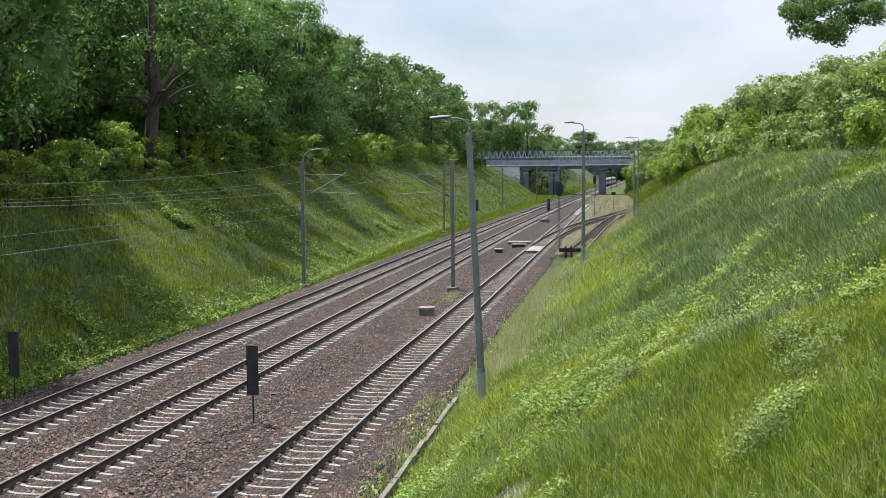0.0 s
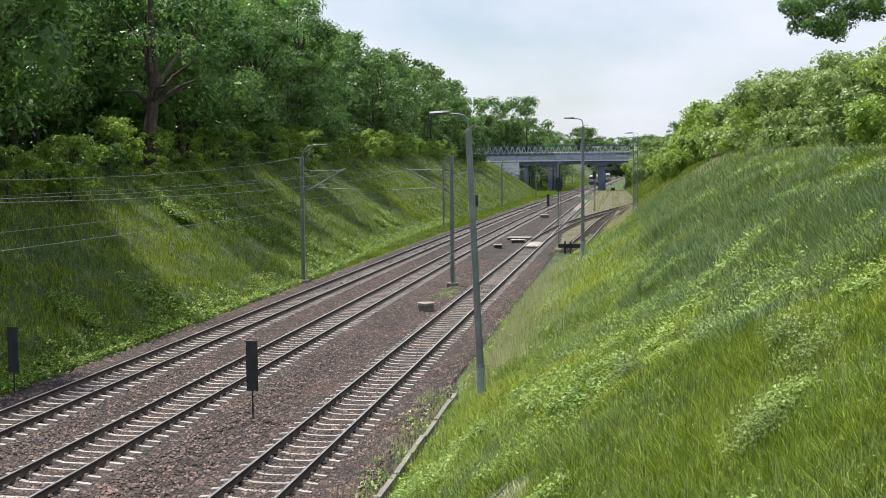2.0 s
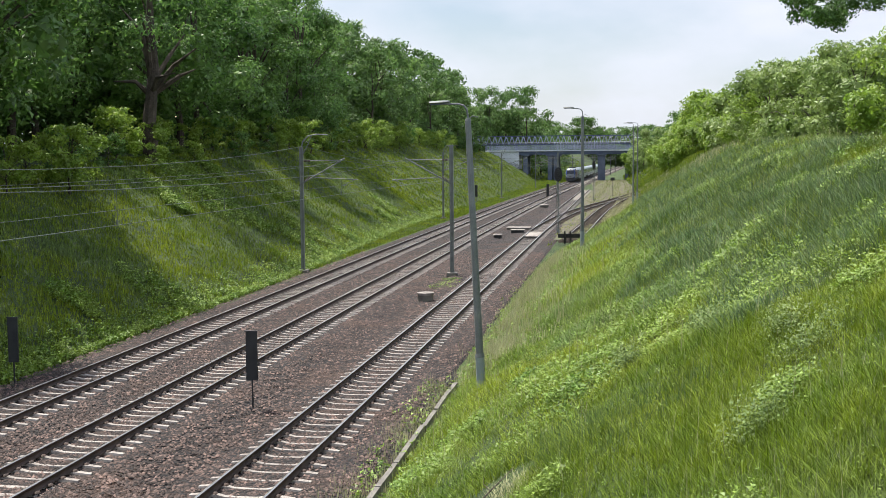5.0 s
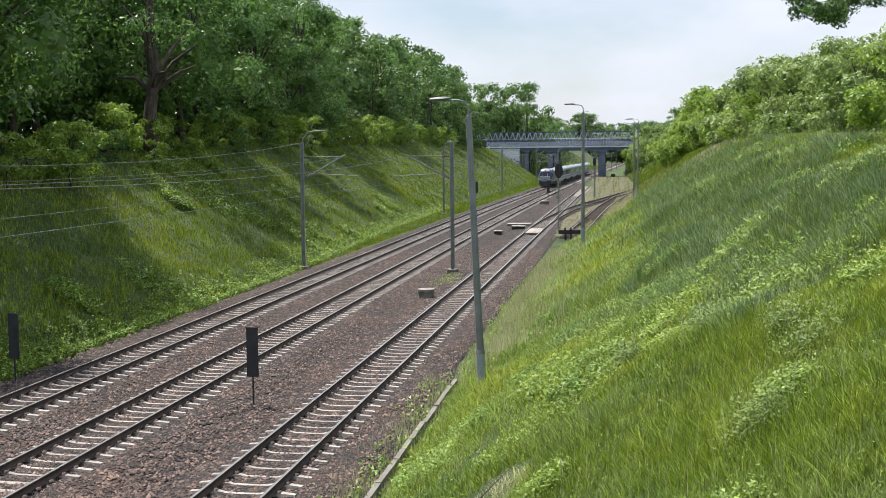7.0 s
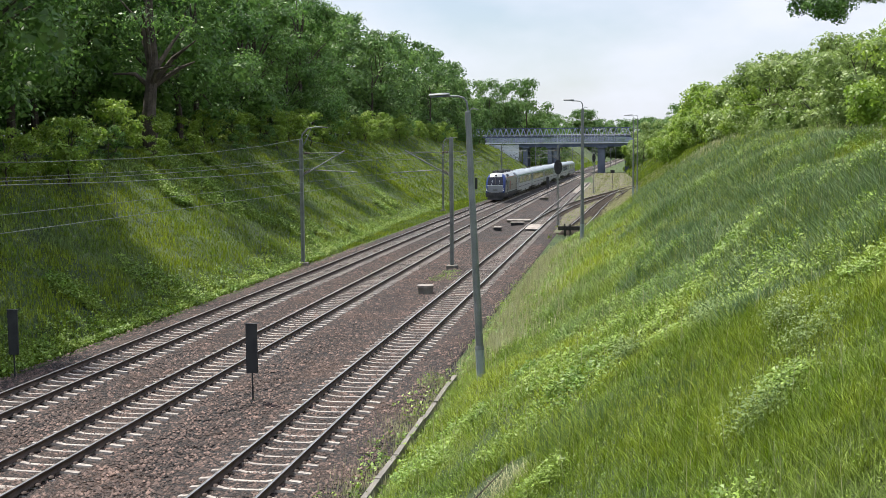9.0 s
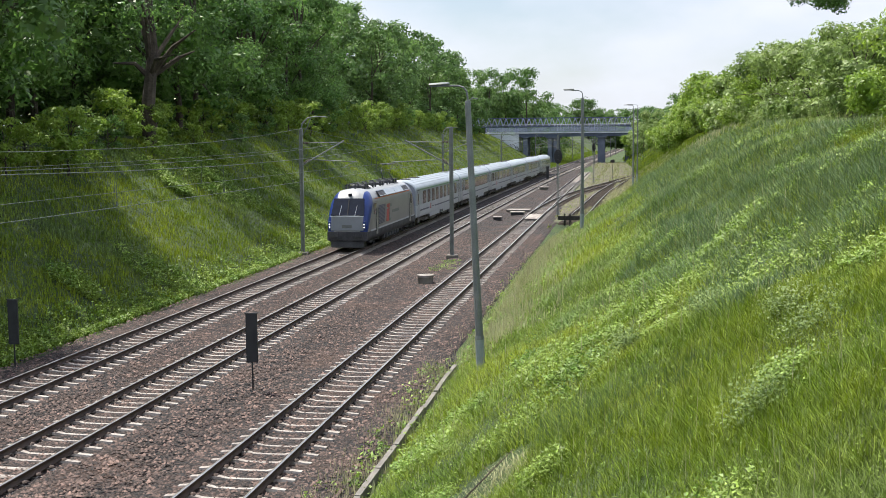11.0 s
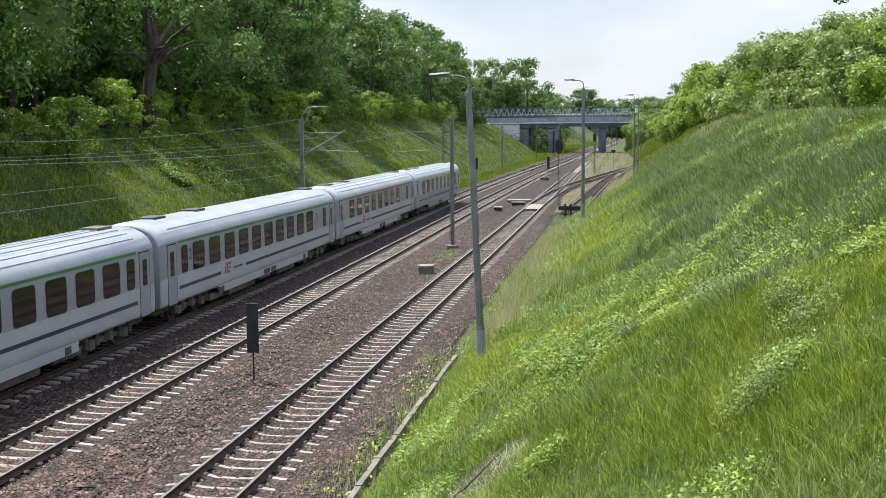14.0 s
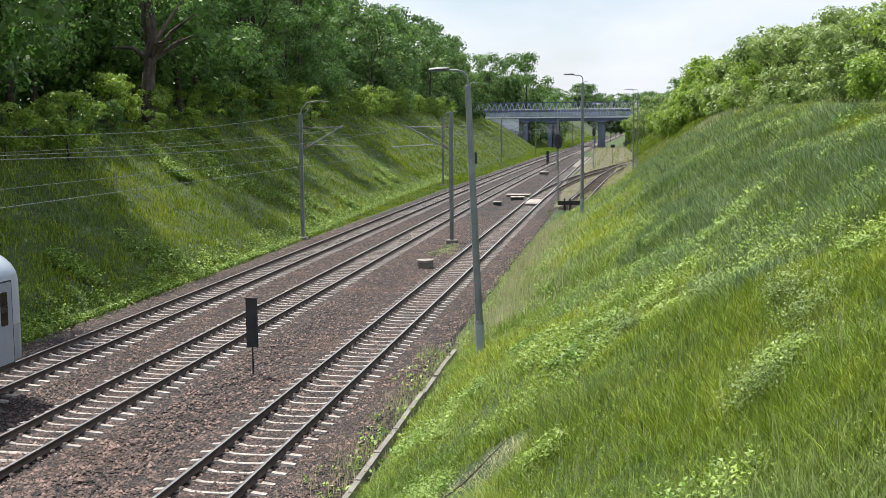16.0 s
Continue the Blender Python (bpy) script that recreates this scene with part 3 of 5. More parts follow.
def window(body, side, y, z, w, h, glass):
    frame_me = stock(("window_frame", w, h), lambda: plate(w + 0.07, h + 0.07, 0.012, 0.15), M["rubber"])
    pane_me = stock(("pane", w, h, glass), lambda: plate(w, h, 0.02, 0.13), M[glass])
    m = pose(side * 1.413, y, z, 0, 0, 0 if side > 0 else 180)
    f = add("window", frame_me, body, m)
    add("pane", pane_me, f, Matrix.Identity(4))
    if h < 1.3 and w > 0.9:
        bar = stock(("window_bar", w), lambda: plate(w, 0.035, 0.026, 0.01), M["rubber"])
        add("window_bar", bar, f, pose(0, 0, h * 0.22))


def bogie_mesh():
    bm = bmesh.new()
    for s in (-1, 1):
        box(bm, s * 1.0 - 0.07, s * 1.0 + 0.07, -1.75, 1.75, 0.42, 0.62, bevel=0.03)
        for q in (-1.25, 1.25):
            box(bm, s * 1.05 - 0.1, s * 1.05 + 0.12, q - 0.2, q + 0.2, 0.3, 0.66, bevel=0.04)
            tube(bm, (s * 1.12, q + 0.38, 0.4), (s * 1.12, q + 0.38, 0.85), 0.09)
            tube(bm, (s * 1.12, q - 0.38, 0.4), (s * 1.12, q - 0.38, 0.85), 0.09)
        tube(bm, (s * 1.1, 0, 0.45), (s * 1.1, 0, 0.95), 0.2, 0.18)
    box(bm, -1.0, 1.0, -0.3, 0.3, 0.45, 0.75, bevel=0.04)
    return bm


def wheel_mesh():
    bm = bmesh.new()
    tube(bm, (-0.8, 0, 0), (0.8, 0, 0), 0.09, seg=10)
    for s in (-1, 1):
        tube(bm, (s * 0.69, 0, 0), (s * 0.82, 0, 0), 0.46, seg=24)
        tube(bm, (s * 0.66, 0, 0), (s * 0.69, 0, 0), 0.49, seg=24)
        tube(bm, (s * 0.8, 0, 0), (s * 0.86, 0, 0), 0.3, 0.26, seg=16)
    return bm


def bogie(parent, y, mat="under"):
    b = add("bogie", stock(("bogie", mat), bogie_mesh, M[mat]), parent, pose(0, y, 0))
    for q in (-1.25, 1.25):
        add("wheelset", stock(("wheelset",), wheel_mesh, M["loco_dark"]), b, pose(0, q, 0.47))
    return b


def text_mesh(body_text, size, material, depth=0.004):
    cu = bpy.data.curves.new("lettering", "FONT")
    cu.body, cu.size, cu.extrude = body_text, size, depth
    o = bpy.data.objects.new("lettering", cu)
    me = bpy.data.meshes.new_from_object(o)
    me.materials.append(material)
    bpy.data.objects.remove(o)
    return me


SIDE = Matrix(((0, 0, 1, 0), (1, 0, 0, 0), (0, 1, 0, 0), (0, 0, 0, 1)))  # lettering turned to face east


def strip(bm, y0, y1, z0, z1, out=0.006):
    for s in (-1, 1):
        x = 1.416 * s
        box(bm, min(x, x + s * out), max(x, x + s * out), y0, y1, z0, z1)


# what sets the coaches apart: line over the windows, windows (count, first, last, width), narrow windows, class number and its places, ribbed roof
COACH = {
    "second": dict(line="green", big=(9, 4.15, 22.6, 1.3), small=(), number="2", at=(3.0, 24.0), ribs=True),
    "dining": dict(line="green", big=(), small=(2.4, 24.0), number="2", at=(3.05, 23.35), ribs=True),
    "open": dict(line="green", big=(11, 3.9, 22.5, 1.2), small=(2.45, 24.0), number="", at=(), ribs=True),
    "smooth": dict(line="green", big=(10, 4.0, 20.5, 1.2), small=(2.5, 23.6), number="2", at=(3.1, 22.0), ribs=False),
    "saloon": dict(line="maroon", big=(8, 4.0, 19.0, 1.2), small=(22.8,), number="", at=(), ribs=True),
    "first": dict(line="yellow", big=(9, 4.2, 22.8, 1.25), small=(), number="1", at=(3.0, 24.1), ribs=True),
}


def coach(label, kind):
    """A passenger coach 26.4 m long; its leading end is at y = 0, on the rail at z = 0."""
    e = thing("passenger_coach", label, "train coach", "coaches of the train")
    L = 26.4
    look_ = COACH[kind]
    lower, upper = (M["silver"], M["white"]) if kind == "first" else (M["white"], M["silver"])
    bm = bmesh.new()
    ends = [(0.28, 0.93, 3.86), (0.36, 0.975, 3.96), (0.6, 1.0, 4.0)]
    spec = ends + [(y, 1.0, 4.0) for y in (2.0, 8.0, 13.2, 18.4, 24.4)] + [(L - y, a, b) for y, a, b in reversed(ends)]
    section_loft(bm, [ring_at(y, HALF, a, b) for y, a, b in spec], lambda c: 2 if c.z > 3.25 else (1 if c.z > 1.93 else 0), 1)
    body = part("body", bm, [lower, upper, M["roof"], M["loco_dark"]], e)
    bm = bmesh.new()
    for s in (-1, 1):
        box(bm, s * 1.34 - 0.05, s * 1.34 + 0.05, 6.3, L - 6.3, 0.55, 0.9, bevel=0.02)
    part("skirt", bm, lower, e, "pale skirt panel between the bogies")
    bm = bmesh.new()
    for x in (-1.16, -0.93, -0.62, -0.3, 0.0, 0.3, 0.62, 0.93, 1.16) if look_["ribs"] else (-1.1, 1.1):
        z = float(np.interp(abs(x), [h[0] for h in HALF[::-1]], [h[1] for h in HALF[::-1]]))
        box(bm, x - 0.018, x + 0.018, 1.6, L - 1.6, z - 0.02, z + 0.022)
    part("roof_rib", bm, M["roof"], e)
    bm = bmesh.new()
    strip(bm, 1.9, 6.5, 1.36, 1.49)
    strip(bm, 9.7, L - 1.9, 1.36, 1.49)
    part("side_stripe", bm, M["navy"], e, "navy blue stripe along the side")
    bm = bmesh.new()
    for s in (-1, 1):
        box(bm, s * 1.405 - 0.012, s * 1.405 + 0.012, 1.9, L - 1.9, 3.17, 3.26)
    part("class_stripe", bm, M[look_["line"]], e, "thin coloured line above the windows")
    door_me = stock(("door",), lambda: plate(0.82, 2.3, 0.015, 0.05), M["silver"])
    gap_me = stock(("door_seal",), lambda: plate(0.9, 2.38, 0.008, 0.05), M["rubber"])
    for s in (-1, 1):
        for y in (1.25, L - 1.25):
            m = pose(s * 1.41, y, 2.02, 0, 0, 0 if s > 0 else 180)
            d = add("door", door_me, e, m)
            add("door_seal", gap_me, d, Matrix.Identity(4))
            pm = stock(("door_pane",), lambda: plate(0.36, 0.95, 0.024, 0.08), M["glass"])
            add("door_pane", pm, d, pose(0, 0, 0.42))
        if kind == "dining":
            window(body, s, 13.2, 2.5, 19.5, 1.06, "glass_brown")
            mull = stock(("mullion",), lambda: plate(0.05, 1.06, 0.026, 0.01), M["rubber"])
            for i in range(1, 9):
                add("mullion", mull, body, pose(s * 1.413, 3.45 + 19.5 * i / 9, 2.5, 0, 0, 0 if s > 0 else 180))
        else:
            n, a, b, w = look_["big"]
            for i in range(n):
                window(body, s, a + (b - a) * i / (n - 1), 2.5, w, 1.06, "glass")
        for y in look_["small"]:
            window(body, s, y, 2.5, 0.56, 1.02, "glass")
    bm = bmesh.new()
    for y0, y1, z in ((5.6, 7.2, 0.32), (8.0, 11.5, 0.24), (12.2, 14.0, 0.34), (15.0, 18.0, 0.26), (18.8, 20.6, 0.36)):
        box(bm, -1.22, 1.22, y0, y1, z, 0.62, bevel=0.04)
    box(bm, -0.9, 0.9, 0.5, L - 0.5, 0.5, 0.8)
    part("equipment_box", bm, M["under"], e)
    for y0, y1 in ((6.2, 6.9), (12.4, 13.3), (13.5, 14.3), (19.2, 19.6)):
        bm = bmesh.new()
        box(bm, 1.36, 1.396, y0, y1, 0.58, 0.82)
        part("hatch", bm, M["loco_dark"], e)
    for y in (3.7, L - 3.7):
        bogie(e, y)
    bm = bmesh.new()
    for y in (0.14, L - 0.14):
        box(bm, -0.62, 0.62, y - 0.16, y + 0.16, 1.0, 3.25, bevel=0.08)
    part("gangway_bellows", bm, M["rubber"], e)
    bm = bmesh.new()
    for s in (-1, 1):
        for y0, y1 in ((0.28, -0.0), (L - 0.28, L)):
            tube(bm, (s * 0.875, y0, 1.05), (s * 0.875, y1, 1.05), 0.09, 0.09)
            tube(bm, (s * 0.875, y1, 1.05), (s * 0.875, y1 + (0.03 if y1 < 1 else -0.03), 1.05), 0.22, 0.22, 14)
    part("buffer", bm, M["loco_dark"], e)
    for y in (2.2, 6.5, L - 2.6):
        bm = bmesh.new()
        box(bm, -0.35, 0.35, y, y + 1.1, 3.98, 4.15, bevel=0.03)
        part("roof_vent", bm, M["loco_dark"] if kind in ("saloon", "smooth") else M["under"], e)
    if look_["number"]:
        me = text_mesh(look_["number"], 0.62, M["navy"])
        for y in look_["at"]:
            add("class_number", me, e, Matrix.Translation((1.424, y - 0.17, 2.42)) @ SIDE)
    bm = bmesh.new()
    for a, b, z0, z1, mi in ((0.0, 0.13, 1.18, 1.5, 0), (0.04, 0.14, 1.56, 1.64, 0), (0.24, 0.38, 1.18, 1.64, 0), (0.44, 0.72, 1.54, 1.64, 1), (0.44, 0.68, 1.36, 1.44, 1), (0.44, 0.66, 1.18, 1.28, 1)):
        vs = box(bm, 1.416, 1.424, 6.95 + a, 6.95 + b, z0 + 0.14, z1 + 0.14, mi=mi)
        for v in vs:
            v.co.y += (v.co.z - 1.4) * 0.25
    part("logo_mark", bm, [M["red"], M["galvanised"]], e, "red and grey slanted bar emblem")
    bm = bmesh.new()
    box(bm, 1.416, 1.422, 8.1, 9.3, 1.42, 1.5)
    part("coach_number", bm, M["navy"], e)
    return e


LOCO_HALF = [(1.2, 0.50), (1.40, 0.66), (1.47, 0.95), (1.49, 1.3), (1.49, 2.0), (1.48, 2.6), (1.46, 3.0), (1.40, 3.2), (1.28, 3.42), (1.12, 3.62), (0.9, 3.76), (0.6, 3.84), (0.25, 3.88)]


def locomotive():
    e = thing("electric_locomotive", "grey electric locomotive with blue cab edges and a slanted front", "locomotive")
    L = 19.0
    bm = bmesh.new()
    nose = [(0.42, 0.86, 1.55), (0.5, 0.93, 1.95), (0.72, 0.955, 2.45), (1.02, 0.97, 2.95), (1.35, 0.985, 3.42), (1.7, 0.995, 3.78), (2.0, 1.0, 3.92), (2.3, 1.0, 4.0), (2.7, 1.0, 4.0)]
    spec = nose + [(y, 1.0, 4.0) for y in (3.0, 6.0, 9.35, 12.5, 15.5)] + [(L - y, a, b) for y, a, b in reversed(nose)]

    def tint(c):
        y = min(c.y, L - c.y)
        if c.z < 1.16:
            return 2
        if y < 0.62 + 0.82 * (c.z - 1.2) and abs(c.x) > 0.9 and c.z < 3.72:
            return 1
        if c.z > 3.28 or y < 2.2 and abs(c.x) < 1.0:
            return 3
        return 0
    section_loft(bm, [ring_at(y, LOCO_HALF, a, b) for y, a, b in spec], tint)
    # clean colour edges: the slanting rear edge of the cab band, the sill and the roof line
    for co, no in (((0, 0.62, 1.2), (0, 1, -0.82)), ((0, L - 0.62, 1.2), (0, 1, 0.82)), ((0, 0, 1.16), (0, 0, 1)), ((0, 0, 3.28), (0, 0, 1)), ((0, 0, 3.72), (0, 0, 1)),
                   ((0.9, 0, 0), (1, 0, 0)), ((-0.9, 0, 0), (1, 0, 0))):
        bmesh.ops.bisect_plane(bm, geom=bm.verts[:] + bm.edges[:] + bm.faces[:], plane_co=co, plane_no=Vector(no).normalized())
    for f in bm.faces:
        f.material_index = tint(f.calc_center_median())
    body = part("body", bm, [M["loco_grey"], M["blue"], M["loco_dark"], M["loco_roof"]], e)
    for end in (0, 1):
        turn = Matrix.Identity(4) if not end else pose(0, L, 0, 0, 0, 180)
        # windscreen, lower front, lights
        bm = bmesh.new()
        q = [(-1.16, 0.64, 2.22), (1.16, 0.64, 2.22), (1.06, 1.24, 3.28), (-1.06, 1.24, 3.28)]
        nrm = Vector((0, -0.87, 0.49))
        f = [bm.verts.new(Vector(c) + nrm * 0.06) for c in q]
        b = [bm.verts.new(Vector(c) - nrm * 0.1) for c in q]
        bm.faces.new(f)
        for k in range(4):
            bm.faces.new((f[k], b[k], b[(k + 1) % 4], f[(k + 1) % 4]))
        bmesh.ops.recalc_face_normals(bm, faces=bm.faces)
        o = part("windscreen", bm, M["windscreen"], e)
        o.matrix_local = turn
        bm = bmesh.new()
        vs = box(bm, -0.035, 0.035, -0.02, 0.02, 0.0, 1.1)
        bmesh.ops.transform(bm, matrix=Matrix.Translation(Vector((0, 0.64, 2.22)) + nrm * 0.07) @ Euler((-radians(29.6), 0, 0)).to_matrix().to_4x4(), verts=vs)
        part("windscreen_pillar", bm, M["rubber"], o)
        bm = bmesh.new()
        box(bm, -1.2, 1.2, 0.3, 0.36, 2.17, 2.22, bevel=0.012)
        for q in (-0.55, 0.55):
            tube(bm, (q, 0.34, 2.2), (q + 0.1, 0.86, 2.86), 0.012, seg=5)
        part("wiper_rail", bm, M["bridge_pale"], o, "pale rail with wipers below the windscreen")
        bm = bmesh.new()
        r = [(-1.16, 1.26), (1.16, 1.26), (1.1, 2.16), (-1.1, 2.16)]
        f = [bm.verts.new((x, 0.36, z)) for x, z in r]
        b = [bm.verts.new((x, 0.75, z)) for x, z in r]
        bm.faces.new(f)
        for k in range(4):
            bm.faces.new((f[k], b[k], b[(k + 1) % 4], f[(k + 1) % 4]))
        bmesh.ops.bevel(bm, geom=list(bm.edges), offset=0.03, segments=2, affect="EDGES")
        bmesh.ops.recalc_face_normals(bm, faces=bm.faces)
        o = part("front_panel", bm, M["silver"], e)
        o.matrix_local = turn
        bm = bmesh.new()
        box(bm, -0.35, 0.35, 0.352, 0.362, 1.42, 1.62)
        part("emblem", bm, M["galvanised"], o)
        for s in (-1, 1):
            bm = bmesh.new()
            box(bm, s * 1.22 - 0.1, s * 1.22 + 0.1, 0.34, 0.62, 1.36, 1.86, bevel=0.05)
            h = part("headlight_housing", bm, M["blue"], e)
            h.matrix_local = turn
            for z in (1.48, 1.66):
                bm = bmesh.new()
                tube(bm, (s * 1.22, 0.37, z), (s * 1.22, 0.325, z), 0.048, seg=14)
                part("headlight", bm, M["headlight"] if not end else M["bridge_pale"], h)
        bm = bmesh.new()
        box(bm, -0.13, 0.13, 1.42, 1.52, 3.42, 3.62, bevel=0.03)
        o = part("top_light", bm, M["windscreen"], e)
        o.matrix_local = turn
        bm = bmesh.new()
        box(bm, -1.4, 1.4, 0.36, 0.85, 0.6, 1.18, bevel=0.04)
        box(bm, -1.15, 1.15, 0.42, 0.7, 0.14, 0.6, bevel=0.03)
        o = part("buffer_beam", bm, M["loco_dark"], e)
        o.matrix_local = turn
        for s in (-1, 1):
            bm = bmesh.new()
            tube(bm, (s * 0.875, 0.5, 1.05), (s * 0.875, 0.06, 1.05), 0.11, 0.1, 12)
            box(bm, s * 0.875 - 0.3, s * 0.875 + 0.3, 0.0, 0.06, 0.88, 1.22, bevel=0.02)
            o = part("buffer", bm, M["loco_dark"], e)
            o.matrix_local = turn
        for s in (-1, 1):
            me = stock(("cab_window", 1), lambda: plate(0.75, 0.72, 0.02, 0.08), M["windscreen"])
            add("cab_window", me, e, turn @ pose(s * 1.497, 2.62, 2.58, 0, 0, 0 if s > 0 else 180))
            me = stock(("cab_door", 1), lambda: plate(0.62, 2.2, 0.012, 0.04), M["loco_grey"])
            add("cab_door", me, e, turn @ pose(s * 1.492, 3.25, 1.95, 0, 0, 0 if s > 0 else 180))
            bm = bmesh.new()
            for q in (-0.38, 0.38):
                tube(bm, (s * 1.53, 3.25 + q, 1.05), (s * 1.53, 3.25 + q, 2.6), 0.018, seg=6)
            o = part("handrail", bm, M["loco_dark"], e)
            o.matrix_local = turn
    for s in (-1, 1):
        bm = bmesh.new()
        x = s * 1.492
        box(bm, min(x, x + s * 0.006), max(x, x + s * 0.006), 1.2, L - 1.2, 1.15, 1.26)
        part("sill_stripe", bm, M["white"], e, "pale stripe along the sill")
        bm = bmesh.new()
        box(bm, s * 1.4 - 0.02, s * 1.4 + 0.02, 3.0, L - 3.0, 3.18, 3.23)
        part("cornice_line", bm, M["orange"], e, "thin orange line below the roof")
        bm = bmesh.new()
        for i in range(14):
            z = 1.45 + 0.092 * i
            box(bm, min(x, x + s * 0.012), max(x, x + s * 0.012), 3.95, 5.75 + 0.032 * i, z, z + 0.062)
        part("side_grille", bm, M["navy"], e, "blue ventilation grille")
        bm = bmesh.new()
        for y0, y1, z0, z1, mi in ((6.6, 7.0, 1.45, 2.3, 0), (6.66, 7.0, 2.42, 2.65, 0), (7.12, 7.5, 1.45, 2.65, 0), (7.6, 8.3, 2.42, 2.62, 1), (7.6, 7.8, 1.45, 2.4, 1), (7.85, 8.25, 1.45, 1.62, 1)):
            vs = box(bm, min(x, x + s * 0.01), max(x, x + s * 0.01), y0, y1, z0, z1, mi=mi)
            for v in vs:
                v.co.y += (v.co.z - 2.1) * 0.3
        part("side_emblem", bm, [M["red"], M["galvanised"]], e, "red and grey slanted bar emblem")
        bm = bmesh.new()
        box(bm, min(x, x + s * 0.008), max(x, x + s * 0.008), 8.6, 11.2, 1.95, 2.15)
        part("lettering_bar", bm, M["galvanised"], e)
        # sloping roof side: bright panels between two pairs of dark grilles
        lean = pose(s * 1.34, 0, 3.46, 0, -s * 38, 0)
        for y0, y1 in ((6.55, 9.9), (9.96, 13.2)):
            bm = bmesh.new()
            box(bm, -0.05, 0.05, y0, y1, -0.24, 0.24, bevel=0.02, turn=lean)
            part("roof_hatch", bm, M["roof"], e)
        for y0 in (4.35, 5.4, 13.35, 14.4):
            bm = bmesh.new()
            box(bm, -0.03, 0.03, y0, y0 + 1.0, -0.22, 0.22, turn=lean)
            g = part("roof_grille", bm, M["loco_dark"], e)
            bm = bmesh.new()
            for z in (-0.23, 0.2):
                box(bm, -0.05, 0.05, y0, y0 + 1.0, z, z + 0.05, turn=lean)
            part("grille_frame", bm, M["silver"], g)
    # roof gear
    bm = bmesh.new()
    for i in range(16):
        y = 2.6 + 0.85 * i
        for x in (-0.55, 0.1, 0.6):
            if (i * 7 + int(x * 10)) % 3:
                tube(bm, (x, y, 3.8), (x, y, 4.15), 0.07, 0.05, 8)
                tube(bm, (x, y, 3.95), (x, y, 4.0), 0.11, 0.11, 8)
                tube(bm, (x, y, 4.08), (x, y, 4.12), 0.1, 0.1, 8)
    for x in (-0.55, 0.1, 0.6):
        tube(bm, (x, 2.6, 4.17), (x, 15.8, 4.17), 0.025, seg=6)
    for y0 in (3.4, 9.5, 13.0):
        box(bm, -0.5, 0.5, y0, y0 + 1.1, 3.82, 4.05, bevel=0.04)
    part("roof_gear", bm, M["loco_dark"], e)

    def pantograph(y, d, up):
        bm = bmesh.new()
        box(bm, -0.7, 0.7, y - 0.6, y + 0.6, 4.02, 4.1)
        kz = 4.95 if up else 4.28
        ky = y + d * (1.0 if up else 1.5)
        tz = 5.62 if up else 4.34
        ty = y + (d * -0.05 if up else -d * 0.6)
        for s in (-1, 1):
            tube(bm, (s * 0.45, y - d * 0.5, 4.12), (s * 0.3, ky, kz), 0.04, 0.03, 6)
            tube(bm, (s * 0.3, ky, kz), (s * 0.45, ty, tz - 0.08), 0.025, 0.02, 6)
            tube(bm, (s * 0.55, ty - 0.18, tz), (s * 0.98, ty - 0.18, tz - 0.22), 0.02, seg=6)
        for q in (-0.18, 0.18):
            tube(bm, (-0.6, ty + q, tz), (0.6, ty + q, tz), 0.025, seg=6)
        tube(bm, (-0.45, ty, tz - 0.06), (0.45, ty, tz - 0.06), 0.02, seg=6)
        part("pantograph", bm, M["loco_dark"], e, "raised pantograph" if up else "folded pantograph")
    pantograph(4.4, 1, False)
    pantograph(14.2, -1, True)
    for y in (3.9, L - 3.9):
        bogie(e, y, "loco_dark")
    bm = bmesh.new()
    box(bm, -1.2, 1.2, 6.6, 12.1, 0.2, 0.62, bevel=0.06)
    for i in range(6):
        box(bm, 1.2, 1.35, 6.2 + i, 6.7 + i, 0.3, 0.6, bevel=0.02)
    part("underfloor_tank", bm, M["loco_dark"], e)
    # the body stands 6 per cent taller than drawn above
    for o in e.children:
        if not o.name.startswith(("bogie", "pantograph")):
            o.matrix_basis = Matrix.Diagonal((1, 1, 1.06, 1)) @ o.matrix_basis
    return e


SPEED, MEET_T, MEET_Y = 44.24, 11.5, 70.0


def train_rows(offset, length):
    """Rows of poses for a vehicle whose leading end runs offset metres behind the coupling of the first coach."""
    rows = []
    for i in range(0, 33):
        t = 0.5 * i
        y = MEET_Y - SPEED * (t - MEET_T) + offset
        ya, yb = y + length * 0.15, y + length * 0.85
        xa, xb = float(x1(ya)), float(x1(yb))
        turn = -math.atan2(xb - xa, yb - ya)
        d = Vector((xb - xa, yb - ya, 0)).normalized()
        p0 = Vector((xa, ya, 0)) - d * length * 0.15
        rows.append((t, pose(p0.x, p0.y, 0, 0, 0, math.degrees(turn))))
    return rows

# ---- bridge ----


